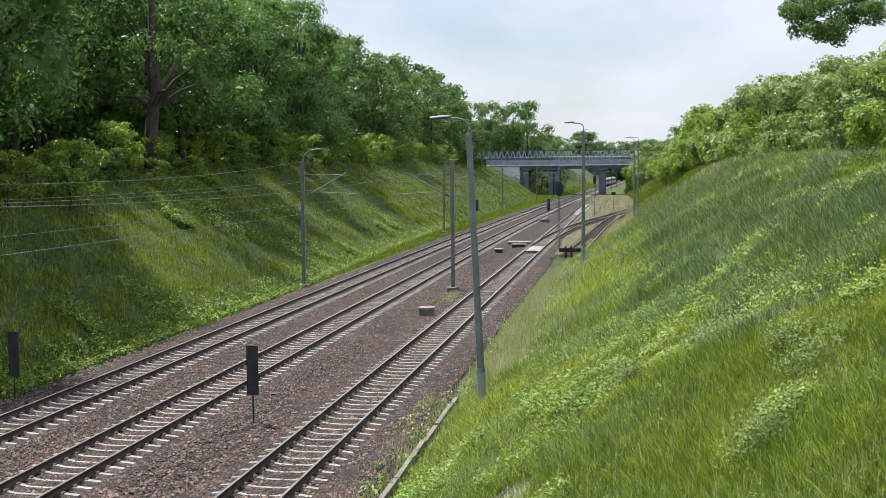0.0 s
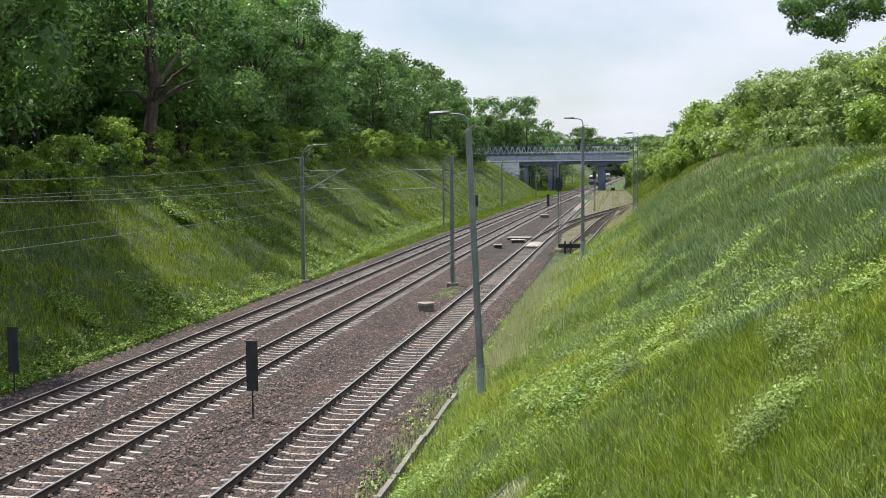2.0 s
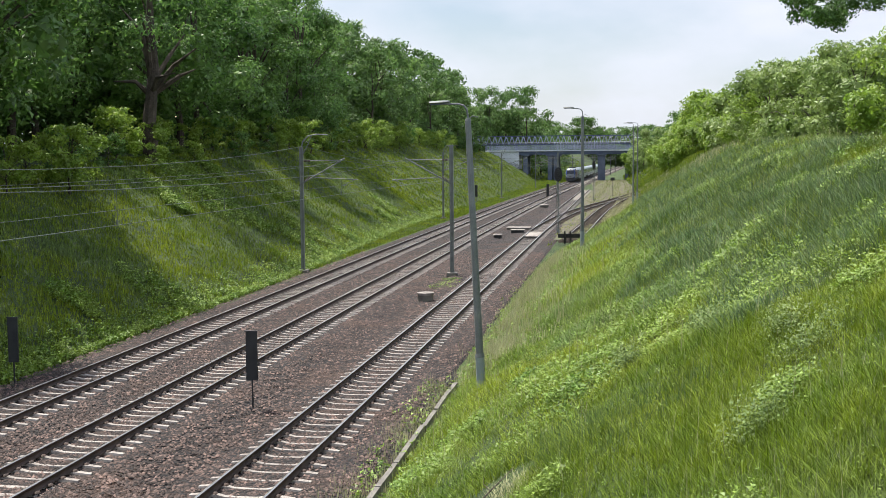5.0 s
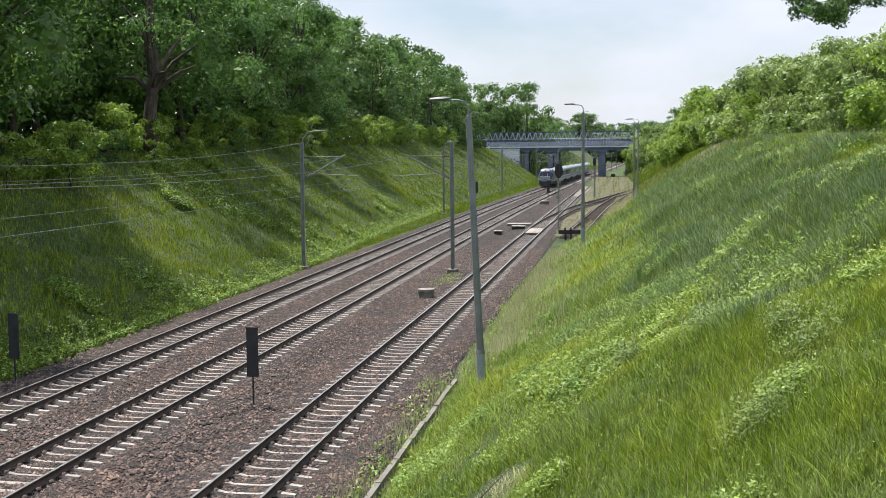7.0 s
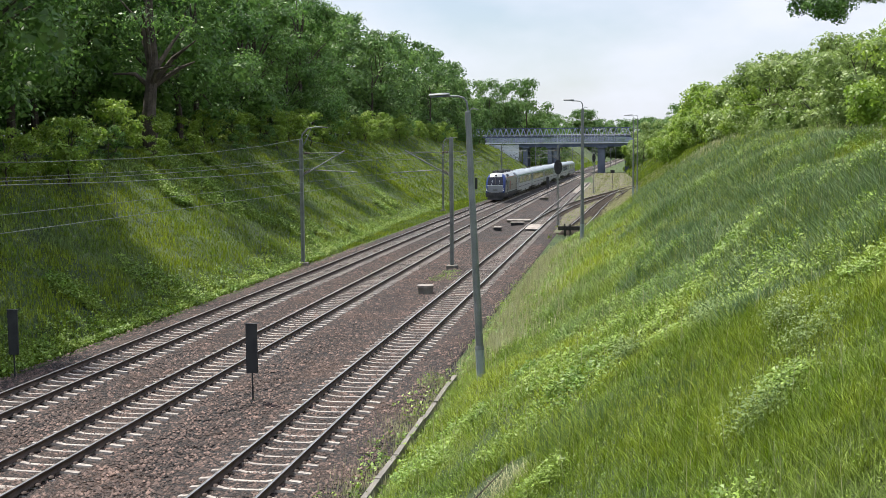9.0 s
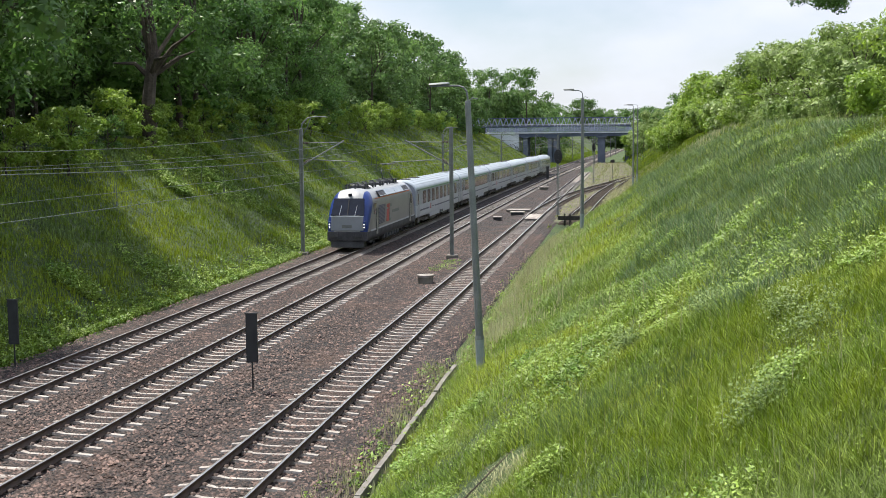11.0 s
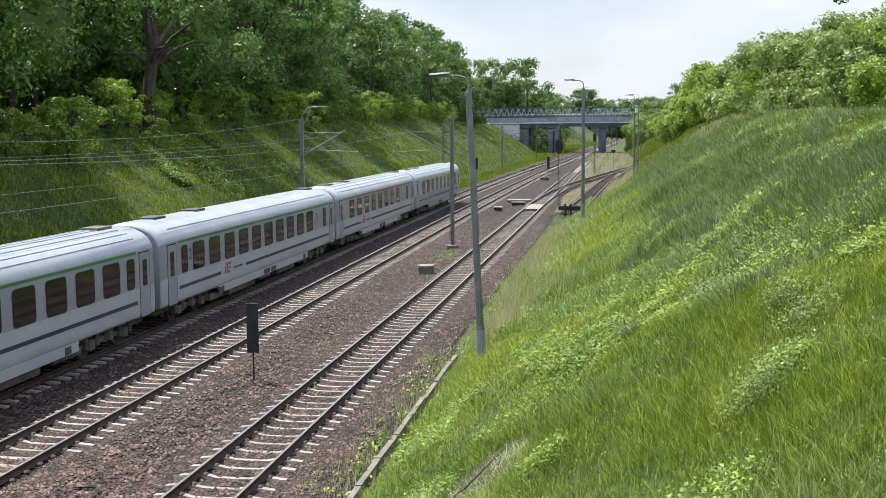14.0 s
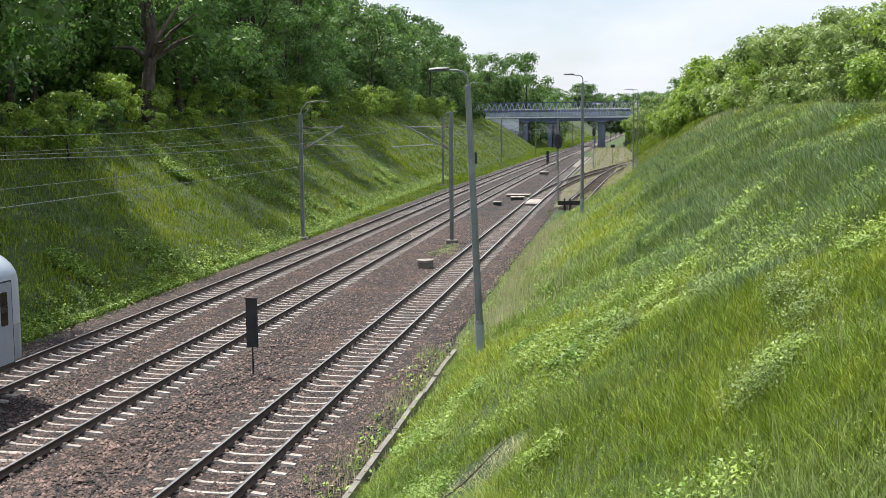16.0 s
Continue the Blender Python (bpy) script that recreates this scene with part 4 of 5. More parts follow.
def road_bridge():
    e = thing("road_bridge", "blue-grey steel girder road bridge on concrete piers", "bridge")
    y0, y1 = 375.0, 387.0
    xa, xb = -46.0, 4.0
    bm = bmesh.new()
    box(bm, xa, xb, y0, y1, 9.5, 9.95)
    part("deck_slab", bm, M["concrete"], e)
    for y in (y0 + 0.6, y0 + 4, y1 - 4, y1 - 0.6):
        bm = bmesh.new()
        box(bm, -35.0, xb, y - 0.25, y + 0.25, 8.5, 9.5)
        box(bm, -35.0, xb, y - 0.4, y + 0.4, 8.45, 8.53)
        part("girder", bm, M["bridge_steel"], e)
    for y in (y0 - 0.1, y1 + 0.1):
        bm = bmesh.new()
        box(bm, xa, xb, y - 0.12, y + 0.12, 9.55, 9.95)
        part("fascia", bm, M["bridge_pale"], e)
        for i in range(26):
            bm = bmesh.new()
            x = xa + 0.5 + i * 1.95
            box(bm, x - 0.05, x + 0.05, y - 0.05, y + 0.05, 10.0, 11.5)
            part("railing_post", bm, M["bridge_rail"], e)
        bm = bmesh.new()
        for z in (10.35, 10.7, 11.05, 11.5):
            box(bm, xa, xb, y - 0.03, y + 0.03, z - 0.03, z + 0.03)
        for i in range(250):
            x = xa + i * 0.2
            box(bm, x - 0.03, x + 0.03, y - 0.012, y + 0.012, 10.1, 11.5)
        part("railing", bm, M["bridge_rail"], e)
    # glazed screen on the middle spans
    for i in range(22):
        bm = bmesh.new()
        x = -22.5 + i * 0.95
        box(bm, x, x + 0.05, y0 - 0.28, y0 - 0.22, 9.6, 12.6)
        part("screen_post", bm, M["bridge_rail"], e)
    bm = bmesh.new()
    box(bm, -22.5, -2.0, y0 - 0.245, y0 - 0.235, 10.1, 12.5)
    o = part("screen_mesh", bm, surf("wire_screen", (0.4, 0.43, 0.5), (0.5, 0.52, 0.58), 2.0, 0.6, 0.0), e)
    o.data.materials[0].node_tree.nodes["Principled BSDF"].inputs["Alpha"].default_value = 0.15
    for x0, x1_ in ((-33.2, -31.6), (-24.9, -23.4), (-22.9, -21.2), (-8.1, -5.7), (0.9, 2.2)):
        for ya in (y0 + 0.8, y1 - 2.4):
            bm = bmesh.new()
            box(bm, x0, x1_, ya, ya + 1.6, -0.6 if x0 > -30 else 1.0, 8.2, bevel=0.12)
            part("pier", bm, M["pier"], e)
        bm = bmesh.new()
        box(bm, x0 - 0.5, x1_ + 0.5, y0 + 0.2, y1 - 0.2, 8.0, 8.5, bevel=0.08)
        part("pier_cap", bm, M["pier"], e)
    # abutment with sprayed bows
    bm = bmesh.new()
    box(bm, -47.0, -34.6, y0 + 0.3, y1 - 0.3, 1.5, 9.3)
    ab = part("abutment", bm, M["bridge_pale"], e, "pale concrete abutment with sprayed dark lines")
    bm = bmesh.new()
    for k in range(7):
        cx, cz, r = -43.5 + 1.35 * k, 7.7 - 0.55 * k, 0.75 + 0.15 * (k % 3)
        pts = [(cx + r * math.cos(a), y0 + 0.24, cz + 0.8 * r * math.sin(a)) for a in [radians(30 + 40 * k + 27 * j) for j in range(9)]]
        bent(bm, pts, [0.09] * 9, 5)
    part("sprayed_lines", bm, M["paint_dark"], ab)
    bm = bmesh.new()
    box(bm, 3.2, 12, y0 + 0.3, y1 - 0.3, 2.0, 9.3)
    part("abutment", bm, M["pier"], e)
    return e


def truss_bridge():
    """A lattice pipe bridge beside the road bridge."""
    e = thing("pipe_bridge", "grey steel lattice truss bridge beside the road bridge", "truss bridge")
    y0, y1 = 391.0, 393.0
    xa, xb = -66.0, 3.0
    z0, z1 = 12.0, 15.0
    for y in (y0, y1):
        bm = bmesh.new()
        for z in (z0, z1):
            box(bm, xa, xb, y - 0.12, y + 0.12, z - 0.14, z + 0.14)
        part("chord", bm, M["bridge_steel"], e)
        for i in range(34):
            x = xa + (xb - xa) * i / 34
            w = (xb - xa) / 34
            bm = bmesh.new()
            tube(bm, (x, y, z0), (x + w / 2, y, z1), 0.09, seg=6)
            tube(bm, (x + w / 2, y, z1), (x + w, y, z0), 0.09, seg=6)
            part("brace", bm, M["bridge_rail"], e)
    bm = bmesh.new()
    tube(bm, (xa, 392, z0 + 0.5), (xb, 392, z0 + 0.5), 0.35, seg=12)
    part("pipe", bm, M["galvanised"], e)
    for x in (-62.0, -37.0, 2.0):
        bm = bmesh.new()
        box(bm, x - 0.4, x + 0.4, y0, y1, float(ground_z(x, 392)) - 0.5, z0 - 0.1)
        part("support", bm, M["pier"], e)
    return e


road_bridge()
truss_bridge()

# ---- tracks in place ----
railway("main line track on pale concrete sleepers, in use by the train", x1, -190, 880, 0.6, 28, 205)
railway("main line track on pale concrete sleepers, empty", x2, -190, 880, 0.6, 24, 200, phase=0.3)
railway("siding track with a turnout, on concrete sleepers", x3, -190, 262, 0.69, 18, 200, half=1.25, phase=0.15)
railway("diverging turnout track leading to a yard", xdiv, 112, 262, 0.7, 128, 210, half=1.25, clips=False)
railway("short stub track ending at a buffer stop", xstub, 102, 205, 0.7, 102, 190, half=1.25, clips=False)

# ---- masts and wires ----
MY = (3.0, 73.5, 141.4, 212.0, 282.0, 352.0, 425.0, 500.0, 575.0, 650.0)
for i, y in enumerate(MY):
    off = 3.15 if i < 2 else (4.3 if i == 2 else 5.0)
    mast("steel overhead line mast with cantilever beside the main line", float(x1(y)) - off, y, 8.3, 1, off)
for i, y in enumerate((1.5, 71.5, 196.0, 285.0, 350.0, 425.0, 500.0, 575.0)):
    mast("steel overhead line mast between main line and siding", float(x2(y)) + (3.35 if i < 2 else 2.7), y, 8.3, -1, 3.2, False)
SPANS = (-65.0,) + MY
for fx, nm in ((x1, "west"), (x2, "east")):
    cat = thing("catenary", "thin copper overhead wires on droppers above the main line", "overhead wire", "overhead wires")
    zig = lambda y: 0.2 * (1 if int(round((y + 70) / 70)) % 2 else -1)
    cable("carrier_wire", "", lambda y: (float(fx(y)) + zig(y), y, 7.35), SPANS, cat, 0.018, 0.75)
    cable("contact_wire", "", lambda y: (float(fx(y)) + zig(y), y, 5.66), SPANS, cat, 0.016, 0.03)
    for a, b in zip(SPANS[1:4], SPANS[2:5]):
        for k in range(1, 8):
            u = k / 8
            y = a + (b - a) * u
            x = float(fx(a)) * (1 - u) + float(fx(b)) * u + zig(a) * (1 - u) + zig(b) * u
            bm = bmesh.new()
            tube(bm, (x, y, 5.64), (x, y, 7.35 - 0.75 * 4 * u * (1 - u)), 0.008, seg=4)
            tube(bm, (x, y, 5.66), (x, y, 5.78), 0.03, seg=5)
            part("dropper", bm, M["wire"], cat)
cable("feeder_wire", "thin feeder wire strung along the mast tops", lambda y: (float(x1(y)) - 3.0, y, 8.35), SPANS, None, 0.022, 1.2)
cable("earth_wire", "thin earth wire strung along the masts", lambda y: (float(x1(y)) - 3.3, y, 7.0), SPANS[:5], None, 0.017, 0.4)

# ---- lamps, signals, trackside things ----
lamp_post("tall grey steel street lamp, leaning a little, on the grassy bank", -4.02, 31.6, 0.62, 7.95, 1.1, 2.6)
lamp_post("grey steel street lamp on the grassy bank", -2.35, 67.0, 1.95, 7.95, 1.15)
lamp_post("distant street lamp by the yard", 1.5, 152.0, 1.3, 10.2, 1.3)
lamp_post("distant street lamp by the yard", 2.2, 163.0, 1.3, 10.6, 1.6)

board_signal("dark signal board seen from behind, on a thin post", -11.29, 32.4, 0.63, 2.16, 0.37, -0.33)
board_signal("dark signal board seen from behind, beside the grass", -20.76, 34.9, 0.53, 2.08, 0.37, -0.35)
board_signal("dark signal board seen from behind, on a thin post", -12.2, 184.4, 1.0, 3.0, 0.45, -0.33)
board_signal("dark signal board seen from behind, beside the grass", -25.6, 195.0, 0.6, 2.6, 0.45, -0.4)
board_signal("small dark sign on a thin post in dry grass", -1.8, 217.0, 2.9, 3.45, 0.8, -0.3)


def light_signal(x, y, h, foot=-0.3, w=0.42):
    e = thing("light_signal", "railway light signal with a dark oval head on a pale mast", "railway signal", "", pose(x, y, foot))
    bm = bmesh.new()
    tube(bm, (0, 0, -0.2), (0, 0, h - 1.0), 0.07, 0.06, 10)
    tube(bm, (0, 0, -0.2), (0, 0, 0.25), 0.22, 0.16, 10)
    part("signal_mast", bm, M["galvanised"], e)
    bm = bmesh.new()
    pts = []
    for s in (-0.06, 0.06):
        pts.append([bm.verts.new((w * math.cos(a), s, h - 0.3 + 0.75 * math.sin(a))) for a in [2 * math.pi * k / 20 for k in range(20)]])
    bm.faces.new(pts[0])
    bm.faces.new(pts[1][::-1])
    for k in range(20):
        bm.faces.new((pts[0][k], pts[1][k], pts[1][(k + 1) % 20], pts[0][(k + 1) % 20]))
    bmesh.ops.recalc_face_normals(bm, faces=bm.faces)
    part("signal_head", bm, M["black"], e)
    for k in range(3):
        bm = bmesh.new()
        tube(bm, (0, -0.06, h - 0.7 + 0.4 * k), (0, -0.26, h - 0.7 + 0.4 * k), 0.13, 0.12, 12)
        part("lamp_hood", bm, M["black"], e)
    bm = bmesh.new()
    for s in (-0.2, 0.2):
        tube(bm, (s, 0.25, 0.0), (s, 0.25, h - 1.0), 0.018, seg=5)
    for k in range(int((h - 1.2) / 0.3)):
        tube(bm, (-0.2, 0.25, 0.3 + 0.3 * k), (0.2, 0.25, 0.3 + 0.3 * k), 0.012, seg=5)
    part("ladder", bm, M["galvanised"], e)
    return e


light_signal(-6.5, 114.5, 6.3)
light_signal(-4.95, 199.0, 6.6, -0.3, 0.3)


def buffer_stop(x, y):
    e = thing("buffer_stop", "black timber buffer stop beam at the end of the stub track", "buffer stop", "", pose(x, y, 0))
    bm = bmesh.new()
    box(bm, -1.12, 1.12, -0.14, 0.14, 0.25, 0.62, bevel=0.02)
    part("beam", bm, M["wood_dark"], e)
    for s in (-0.5, 0.0, 1.0):
        bm = bmesh.new()
        box(bm, s - 0.07, s + 0.07, -0.25, -0.14, -0.3, 0.85, bevel=0.015)
        part("upright", bm, M["wood_dark"], e)
        bm = bmesh.new()
        tube(bm, (s, 0.14, 0.5), (s, 1.3, -0.3), 0.07, seg=6)
        part("brace", bm, M["wood_dark"], e)
    return e


buffer_stop(-4.55, 99.5)


def drain_well(x, y, r):
    e = thing("drain_well", "round concrete drain well with a pale lid in the ballast", "manhole", "", pose(x, y, -0.35))
    bm = bmesh.new()
    tube(bm, (0, 0, -0.4), (0, 0, 0.42), r, r, 28)
    part("shaft_ring", bm, M["concrete"], e)
    bm = bmesh.new()
    tube(bm, (0, 0, 0.42), (0, 0, 0.55), r * 1.12, r * 1.12, 28)
    part("lid", bm, M["sleeper"], e, "pale concrete lid")
    return e


drain_well(-10.5, 58.6, 0.42)
drain_well(-11.9, 171.0, 0.7)


def low_box(name, label, cat, x, y, sx, sy, h, mat):
    e = thing(name, label, cat, "", pose(x, y, -0.32))
    bm = bmesh.new()
    box(bm, -sx / 2, sx / 2, -sy / 2, sy / 2, -0.2, h, bevel=0.03)
    part("housing", bm, mat, e)
    bm = bmesh.new()
    box(bm, -sx / 2 - 0.06, sx / 2 + 0.06, -sy / 2 - 0.06, sy / 2 + 0.06, h, h + 0.08, bevel=0.02)
    part("cover", bm, M["sleeper"], e)
    return e


low_box("cable_chamber", "low concrete cable chamber with a flat pale cover", "cable chamber", -11.0, 119.0, 2.4, 2.0, 0.22, M["concrete"])
low_box("point_motor", "small dark point machine in the ballast", "point machine", -11.9, 106.5, 0.7, 1.0, 0.3, M["black"])
low_box("point_motor", "dark point machine beside the turnout", "point machine", -10.6, 113.5, 1.3, 0.8, 0.32, M["black"])
# boarded crossing panels between the siding rails
cross = thing("crossing_panel", "pale concrete crossing panels laid between the rails", "crossing")
for k in range(3):
    for j in range(2):
        bm = bmesh.new()
        box(bm, -0.66 + 0.67 * j, -0.01 + 0.67 * j, 105.0 + 2.2 * k, 107.15 + 2.2 * k, -0.15, -0.03, bevel=0.01)
        o = part("slab", bm, M["sleeper"], cross)
        o.location = (float(x3(108)), 0, 0)

loco = locomotive()
KINDS = [("second", "silver and white coach with a green line over nine windows"), ("dining", "silver and white dining coach with a long brown window"),
         ("open", "silver and white coach with eleven closely spaced windows"), ("smooth", "silver and white coach with a smooth unribbed roof"),
         ("saloon", "silver and white coach with a maroon line over the windows"), ("first", "white and silver last coach with a yellow line over the windows")]
coaches = [coach(label, kind) for kind, label in KINDS]


def motions():
    walk(loco, train_rows(-19.0, 19.0))
    for i, c in enumerate(coaches):
        walk(c, train_rows(26.4 * i, 26.4))


# ---- trees, bushes, grass ----


def leaf_cloud(rng, centres, radii, n, size):
    """Leaf quads strewn over the shells of many small clumps."""
    pick = rng.choice(len(centres), n, p=radii ** 2 / np.sum(radii ** 2))
    d = rng.normal(size=(n, 3))
    d /= np.linalg.norm(d, axis=1)[:, None]
    d[:, 2] = np.abs(d[:, 2]) * np.where(rng.random(n) < 0.72, 1, -1)
    r = radii[pick] * (0.55 + 0.55 * rng.random(n) ** 0.6)
    c = centres[pick] + d * r[:, None] * (1, 1, 0.75)
    nrm = d + rng.normal(size=(n, 3)) * 0.55 + (0, 0, 0.35)
    nrm /= np.linalg.norm(nrm, axis=1)[:, None]
    u = np.cross(nrm, rng.normal(size=(n, 3)))
    u /= np.linalg.norm(u, axis=1)[:, None]
    w = np.cross(nrm, u)
    s = (size * (0.6 + 0.8 * rng.random(n)))[:, None]
    v = np.stack([c - u * s * 0.5 - w * s * 0.12, c + w * s * 0.36, c + u * s * 0.55 - w * s * 0.14], 1).reshape(-1, 3)
    return v, np.arange(3 * n).reshape(-1, 3)


def leaf_core(rng, centres, radii, n, spray):
    """Large sprays of leaves in the heart of each clump, which keep the light out."""
    pick = rng.choice(len(centres), n, p=radii ** 2 / np.sum(radii ** 2))
    d = rng.normal(size=(n, 3))
    d /= np.linalg.norm(d, axis=1)[:, None]
    c = centres[pick] + d * (radii[pick] * 0.62 * rng.random(n) ** 0.6)[:, None]
    u = rng.normal(size=(n, 3))
    u /= np.linalg.norm(u, axis=1)[:, None]
    w = np.cross(u, d)
    s = (radii[pick] * spray * (1.0 + 0.8 * rng.random(n)))[:, None]
    v = np.stack([c - u * s - w * s * 0.6, c + w * s, c + u * s - w * s * 0.6], 1).reshape(-1, 3)
    return v, np.arange(3 * n).reshape(-1, 3)


def crown_mesh(name, seed, radius, low, high, n, size, material, clumps=42, tall=0.5, core=12, spray=0.2):
    rng = np.random.default_rng(seed)
    k = clumps
    h = rng.random(k)
    ang = rng.random(k) * 2 * np.pi
    prof = np.sin(np.pi * np.clip(0.12 + 0.85 * h, 0, 1)) ** tall
    rr = radius * prof * (0.35 + 0.65 * np.sqrt(rng.random(k)))
    c = np.stack([rr * np.cos(ang), rr * np.sin(ang), low + (high - low) * h], 1)
    rad = radius * (0.2 + 0.22 * rng.random(k))
    v, f = leaf_cloud(rng, c, rad, n, size)
    if core:
        v2, f2 = leaf_core(rng, c, rad, k * core, spray)
        v, f = np.concatenate([v, v2]), np.concatenate([f, f2 + len(v)])
    o = raw(name, v, f, material)
    me = o.data
    bpy.data.objects.remove(o)
    return me, c


def trunk_mesh(name, seed, height, r, tips, limbs=9):
    rng = random.Random(seed)
    bm = bmesh.new()
    pts = [Vector((0, 0, -0.5)), Vector((0, 0, 0.3))]
    for i in range(1, 7):
        pts.append(Vector((rng.uniform(-0.25, 0.25), rng.uniform(-0.25, 0.25), height * i / 6)))
    bent(bm, pts, [r * 1.5, r * 1.1] + [r * (1 - 0.13 * i) for i in range(1, 7)], 9)
    for q in rng.sample(list(range(len(tips))), min(limbs, len(tips))):
        tip = Vector(tips[q])
        z0 = min(max(height * 0.35, tip.z * 0.6), height * 0.95)
        a = Vector((0, 0, z0))
        mid = a.lerp(tip, 0.5) + Vector((rng.uniform(-0.5, 0.5), rng.uniform(-0.5, 0.5), 0.5))
        bent(bm, [a, mid, tip], [r * 0.42, r * 0.25, r * 0.08], 6)
    me = bpy.data.meshes.new(name)
    bm.to_mesh(me)
    bm.free()
    me.materials.append(M["bark"])
    return me


def plant(name, label, cat, group, x, y, z, trunk, crown, s, turn, lean=0):
    e = thing(name, label, cat, group, pose(x, y, z, lean, 0, turn))
    for nm, me in (("trunk", trunk), ("crown", crown)):
        if me:
            o = new(nm, me)
            o.parent = e
            o.scale = s
    return e


OAKS = []
for i in range(5):
    c, tips = crown_mesh("crown", 10 + i, 5.2 + 0.3 * (i % 3), 2.6 + 0.5 * (i % 2), 18.5, 7000, 0.34, M["leaf"], 46, core=28, spray=0.13)
    OAKS.append((trunk_mesh("trunk", 10 + i, 14, 0.32, tips, 12), c))
FAR = []
for i in range(4):
    c, tips = crown_mesh("crown", 30 + i, 5.6, 1.2, 18.0, 2500, 0.68, M["leaf_far"], 34)
    FAR.append((trunk_mesh("trunk", 30 + i, 13, 0.3, tips, 5), c))
BUSH = []
for i in range(4):
    mat = M["leaf_light"] if i != 2 else M["leaf"]
    c, tips = crown_mesh("crown", 50 + i, 1.9, 0.4, 3.9, 1700, 0.25, mat, 20, 0.4)
    BUSH.append((trunk_mesh("trunk", 50 + i, 2.2, 0.07, tips, 8), c))
PALE = []
for i in range(4):
    c, tips = crown_mesh("crown", 70 + i, 2.6, 0.3, 5.0, 5600, 0.21, M["leaf_pale"] if i % 2 else M["leaf_light"], 30, 0.4)
    PALE.append((trunk_mesh("trunk", 70 + i, 3.2, 0.1, tips, 10), c))

PALE_FAR = []
for i in range(3):
    c, tips = crown_mesh("crown", 80 + i, 2.6, 0.3, 5.0, 2700, 0.32, M["leaf_pale"] if i % 2 else M["leaf_light"], 26, 0.4)
    PALE_FAR.append((trunk_mesh("trunk", 80 + i, 3.2, 0.1, tips, 4), c))

rng = random.Random(5)


def crest_x(y, d):
    return float(toe_left(y) - (crest_left(y) + 0.35) * 1.62) - d


# west bank: the edge of an oak wood
y = 34.0
row = 0
while y < 334:
    near = y < 175
    for d in (2.5, 10.0, 16.0) if near else (2.5, 10.0):
        if d < 3 and (66 < y < 85 or not 85 <= y < 100 and rng.random() < (0.5 if y > 70 else 0.25)):
            continue
        yy = y + rng.uniform(-1.8, 1.8)
        x = crest_x(yy, d + rng.uniform(-1, 1))
        tr, cr = rng.choice(OAKS if near and d < 15 else FAR)
        k = rng.uniform(0.92, 1.15) * (rng.uniform(0.7, 0.95) if d < 3 and y > 66 else 1.0) * (1.16 if y > 125 else 1.12)
        plant("oak_tree", "tall dark green oak at the edge of the wood", "tree", "oaks along the west bank", x, yy, float(ground_z(x, yy)), tr, cr, (k, k, k * rng.uniform(0.92, 1.06)), rng.uniform(0, 360))
    y += 6.0 if near else 8.5
y = 38.0
while y < 300:
    yy = y + rng.uniform(-1, 1)
    x = crest_x(yy, rng.uniform(-2.2, 0.8))
    tr, cr = rng.choice(BUSH)
    k = rng.uniform(0.45, 1.1)
    plant("bush", "bright green leafy bush under the oaks", "bush", "undergrowth at the wood's edge", x, yy, float(ground_z(x, yy)), tr, cr, (k, k, k), rng.uniform(0, 360))
    if y < 190:
        xb = crest_x(yy, rng.uniform(4, 22))
        tr, cr = BUSH[2]
        plant("bush", "dark green leafy bush in the shade of the oaks", "bush", "undergrowth at the wood's edge", xb, yy + 1.5, float(ground_z(xb, yy)), tr, cr, (1.5, 1.5, 1.3), rng.uniform(0, 360))
    y += rng.uniform(2.0, 5.0) if y < 110 else 3.0
# old oak with a bare stout trunk
xx = crest_x(80, -0.2)
plant("oak_tree", "old oak with a stout dark trunk and dead lower boughs", "tree", "oaks along the west bank", xx, 80.0, float(ground_z(xx, 80)), trunk_mesh("trunk", 91, 15, 0.62, [(2.6, -1.5, 6.8), (-2.5, -1.0, 6.3), (3.4, 0.5, 7.2), (-1.5, 2, 9), (2, 2, 10), (0.5, -2.5, 11), (-2.5, 0.5, 12), (4.2, -1.2, 8.6)], 8), crown_mesh("crown", 92, 5.0, 9.5, 19.0, 2600, 0.3, M["leaf"], 15, core=0)[0], (1, 1, 1), 0)

# east bank: pale acacia scrub
y = 48.0
while y < 330:
    for d in (3.5, 7.5, 12.0) if y < 110 else ((5.5, 11.0) if y < 230 else (-4.5, -1.0, 4.0, 10.0)):
        yy = y + rng.uniform(-1.5, 1.5)
        x = float(toe_right(yy) + (crest_right(yy) + 0.35) * 1.5) + d + rng.uniform(-1.0, 1.0) + (1.5 if yy < 80 else 0)
        tr, cr = rng.choice(PALE if yy < 100 else PALE_FAR)
        k = rng.uniform(0.75, 1.15) * (0.92 if yy < 70 else (1.06 if yy < 110 else (1.5 if yy < 170 else 2.2))) * ((0.72 if d > 0 else 0.55) if d < 3 else 1.0)
        plant("acacia_bush", "pale green feathery acacia scrub on the bank top", "bush", "scrub along the east bank", x, yy, float(ground_z(x, yy)), tr, cr, (k, k, k), rng.uniform(0, 360))
    y += 4.2 if y < 120 else 6.5
for x, yy, k in ((13.6, 62.0, 1.05), (15.5, 58.0, 1.0), (16.5, 66.0, 1.1), (15.0, 63.5, 1.1)):
    tr, cr = rng.choice(PALE)
    plant("acacia_bush", "tall pale green acacia on the bank top", "bush", "scrub along the east bank", x, yy, float(ground_z(x, yy)), tr, cr, (k, k, k), rng.uniform(0, 360))
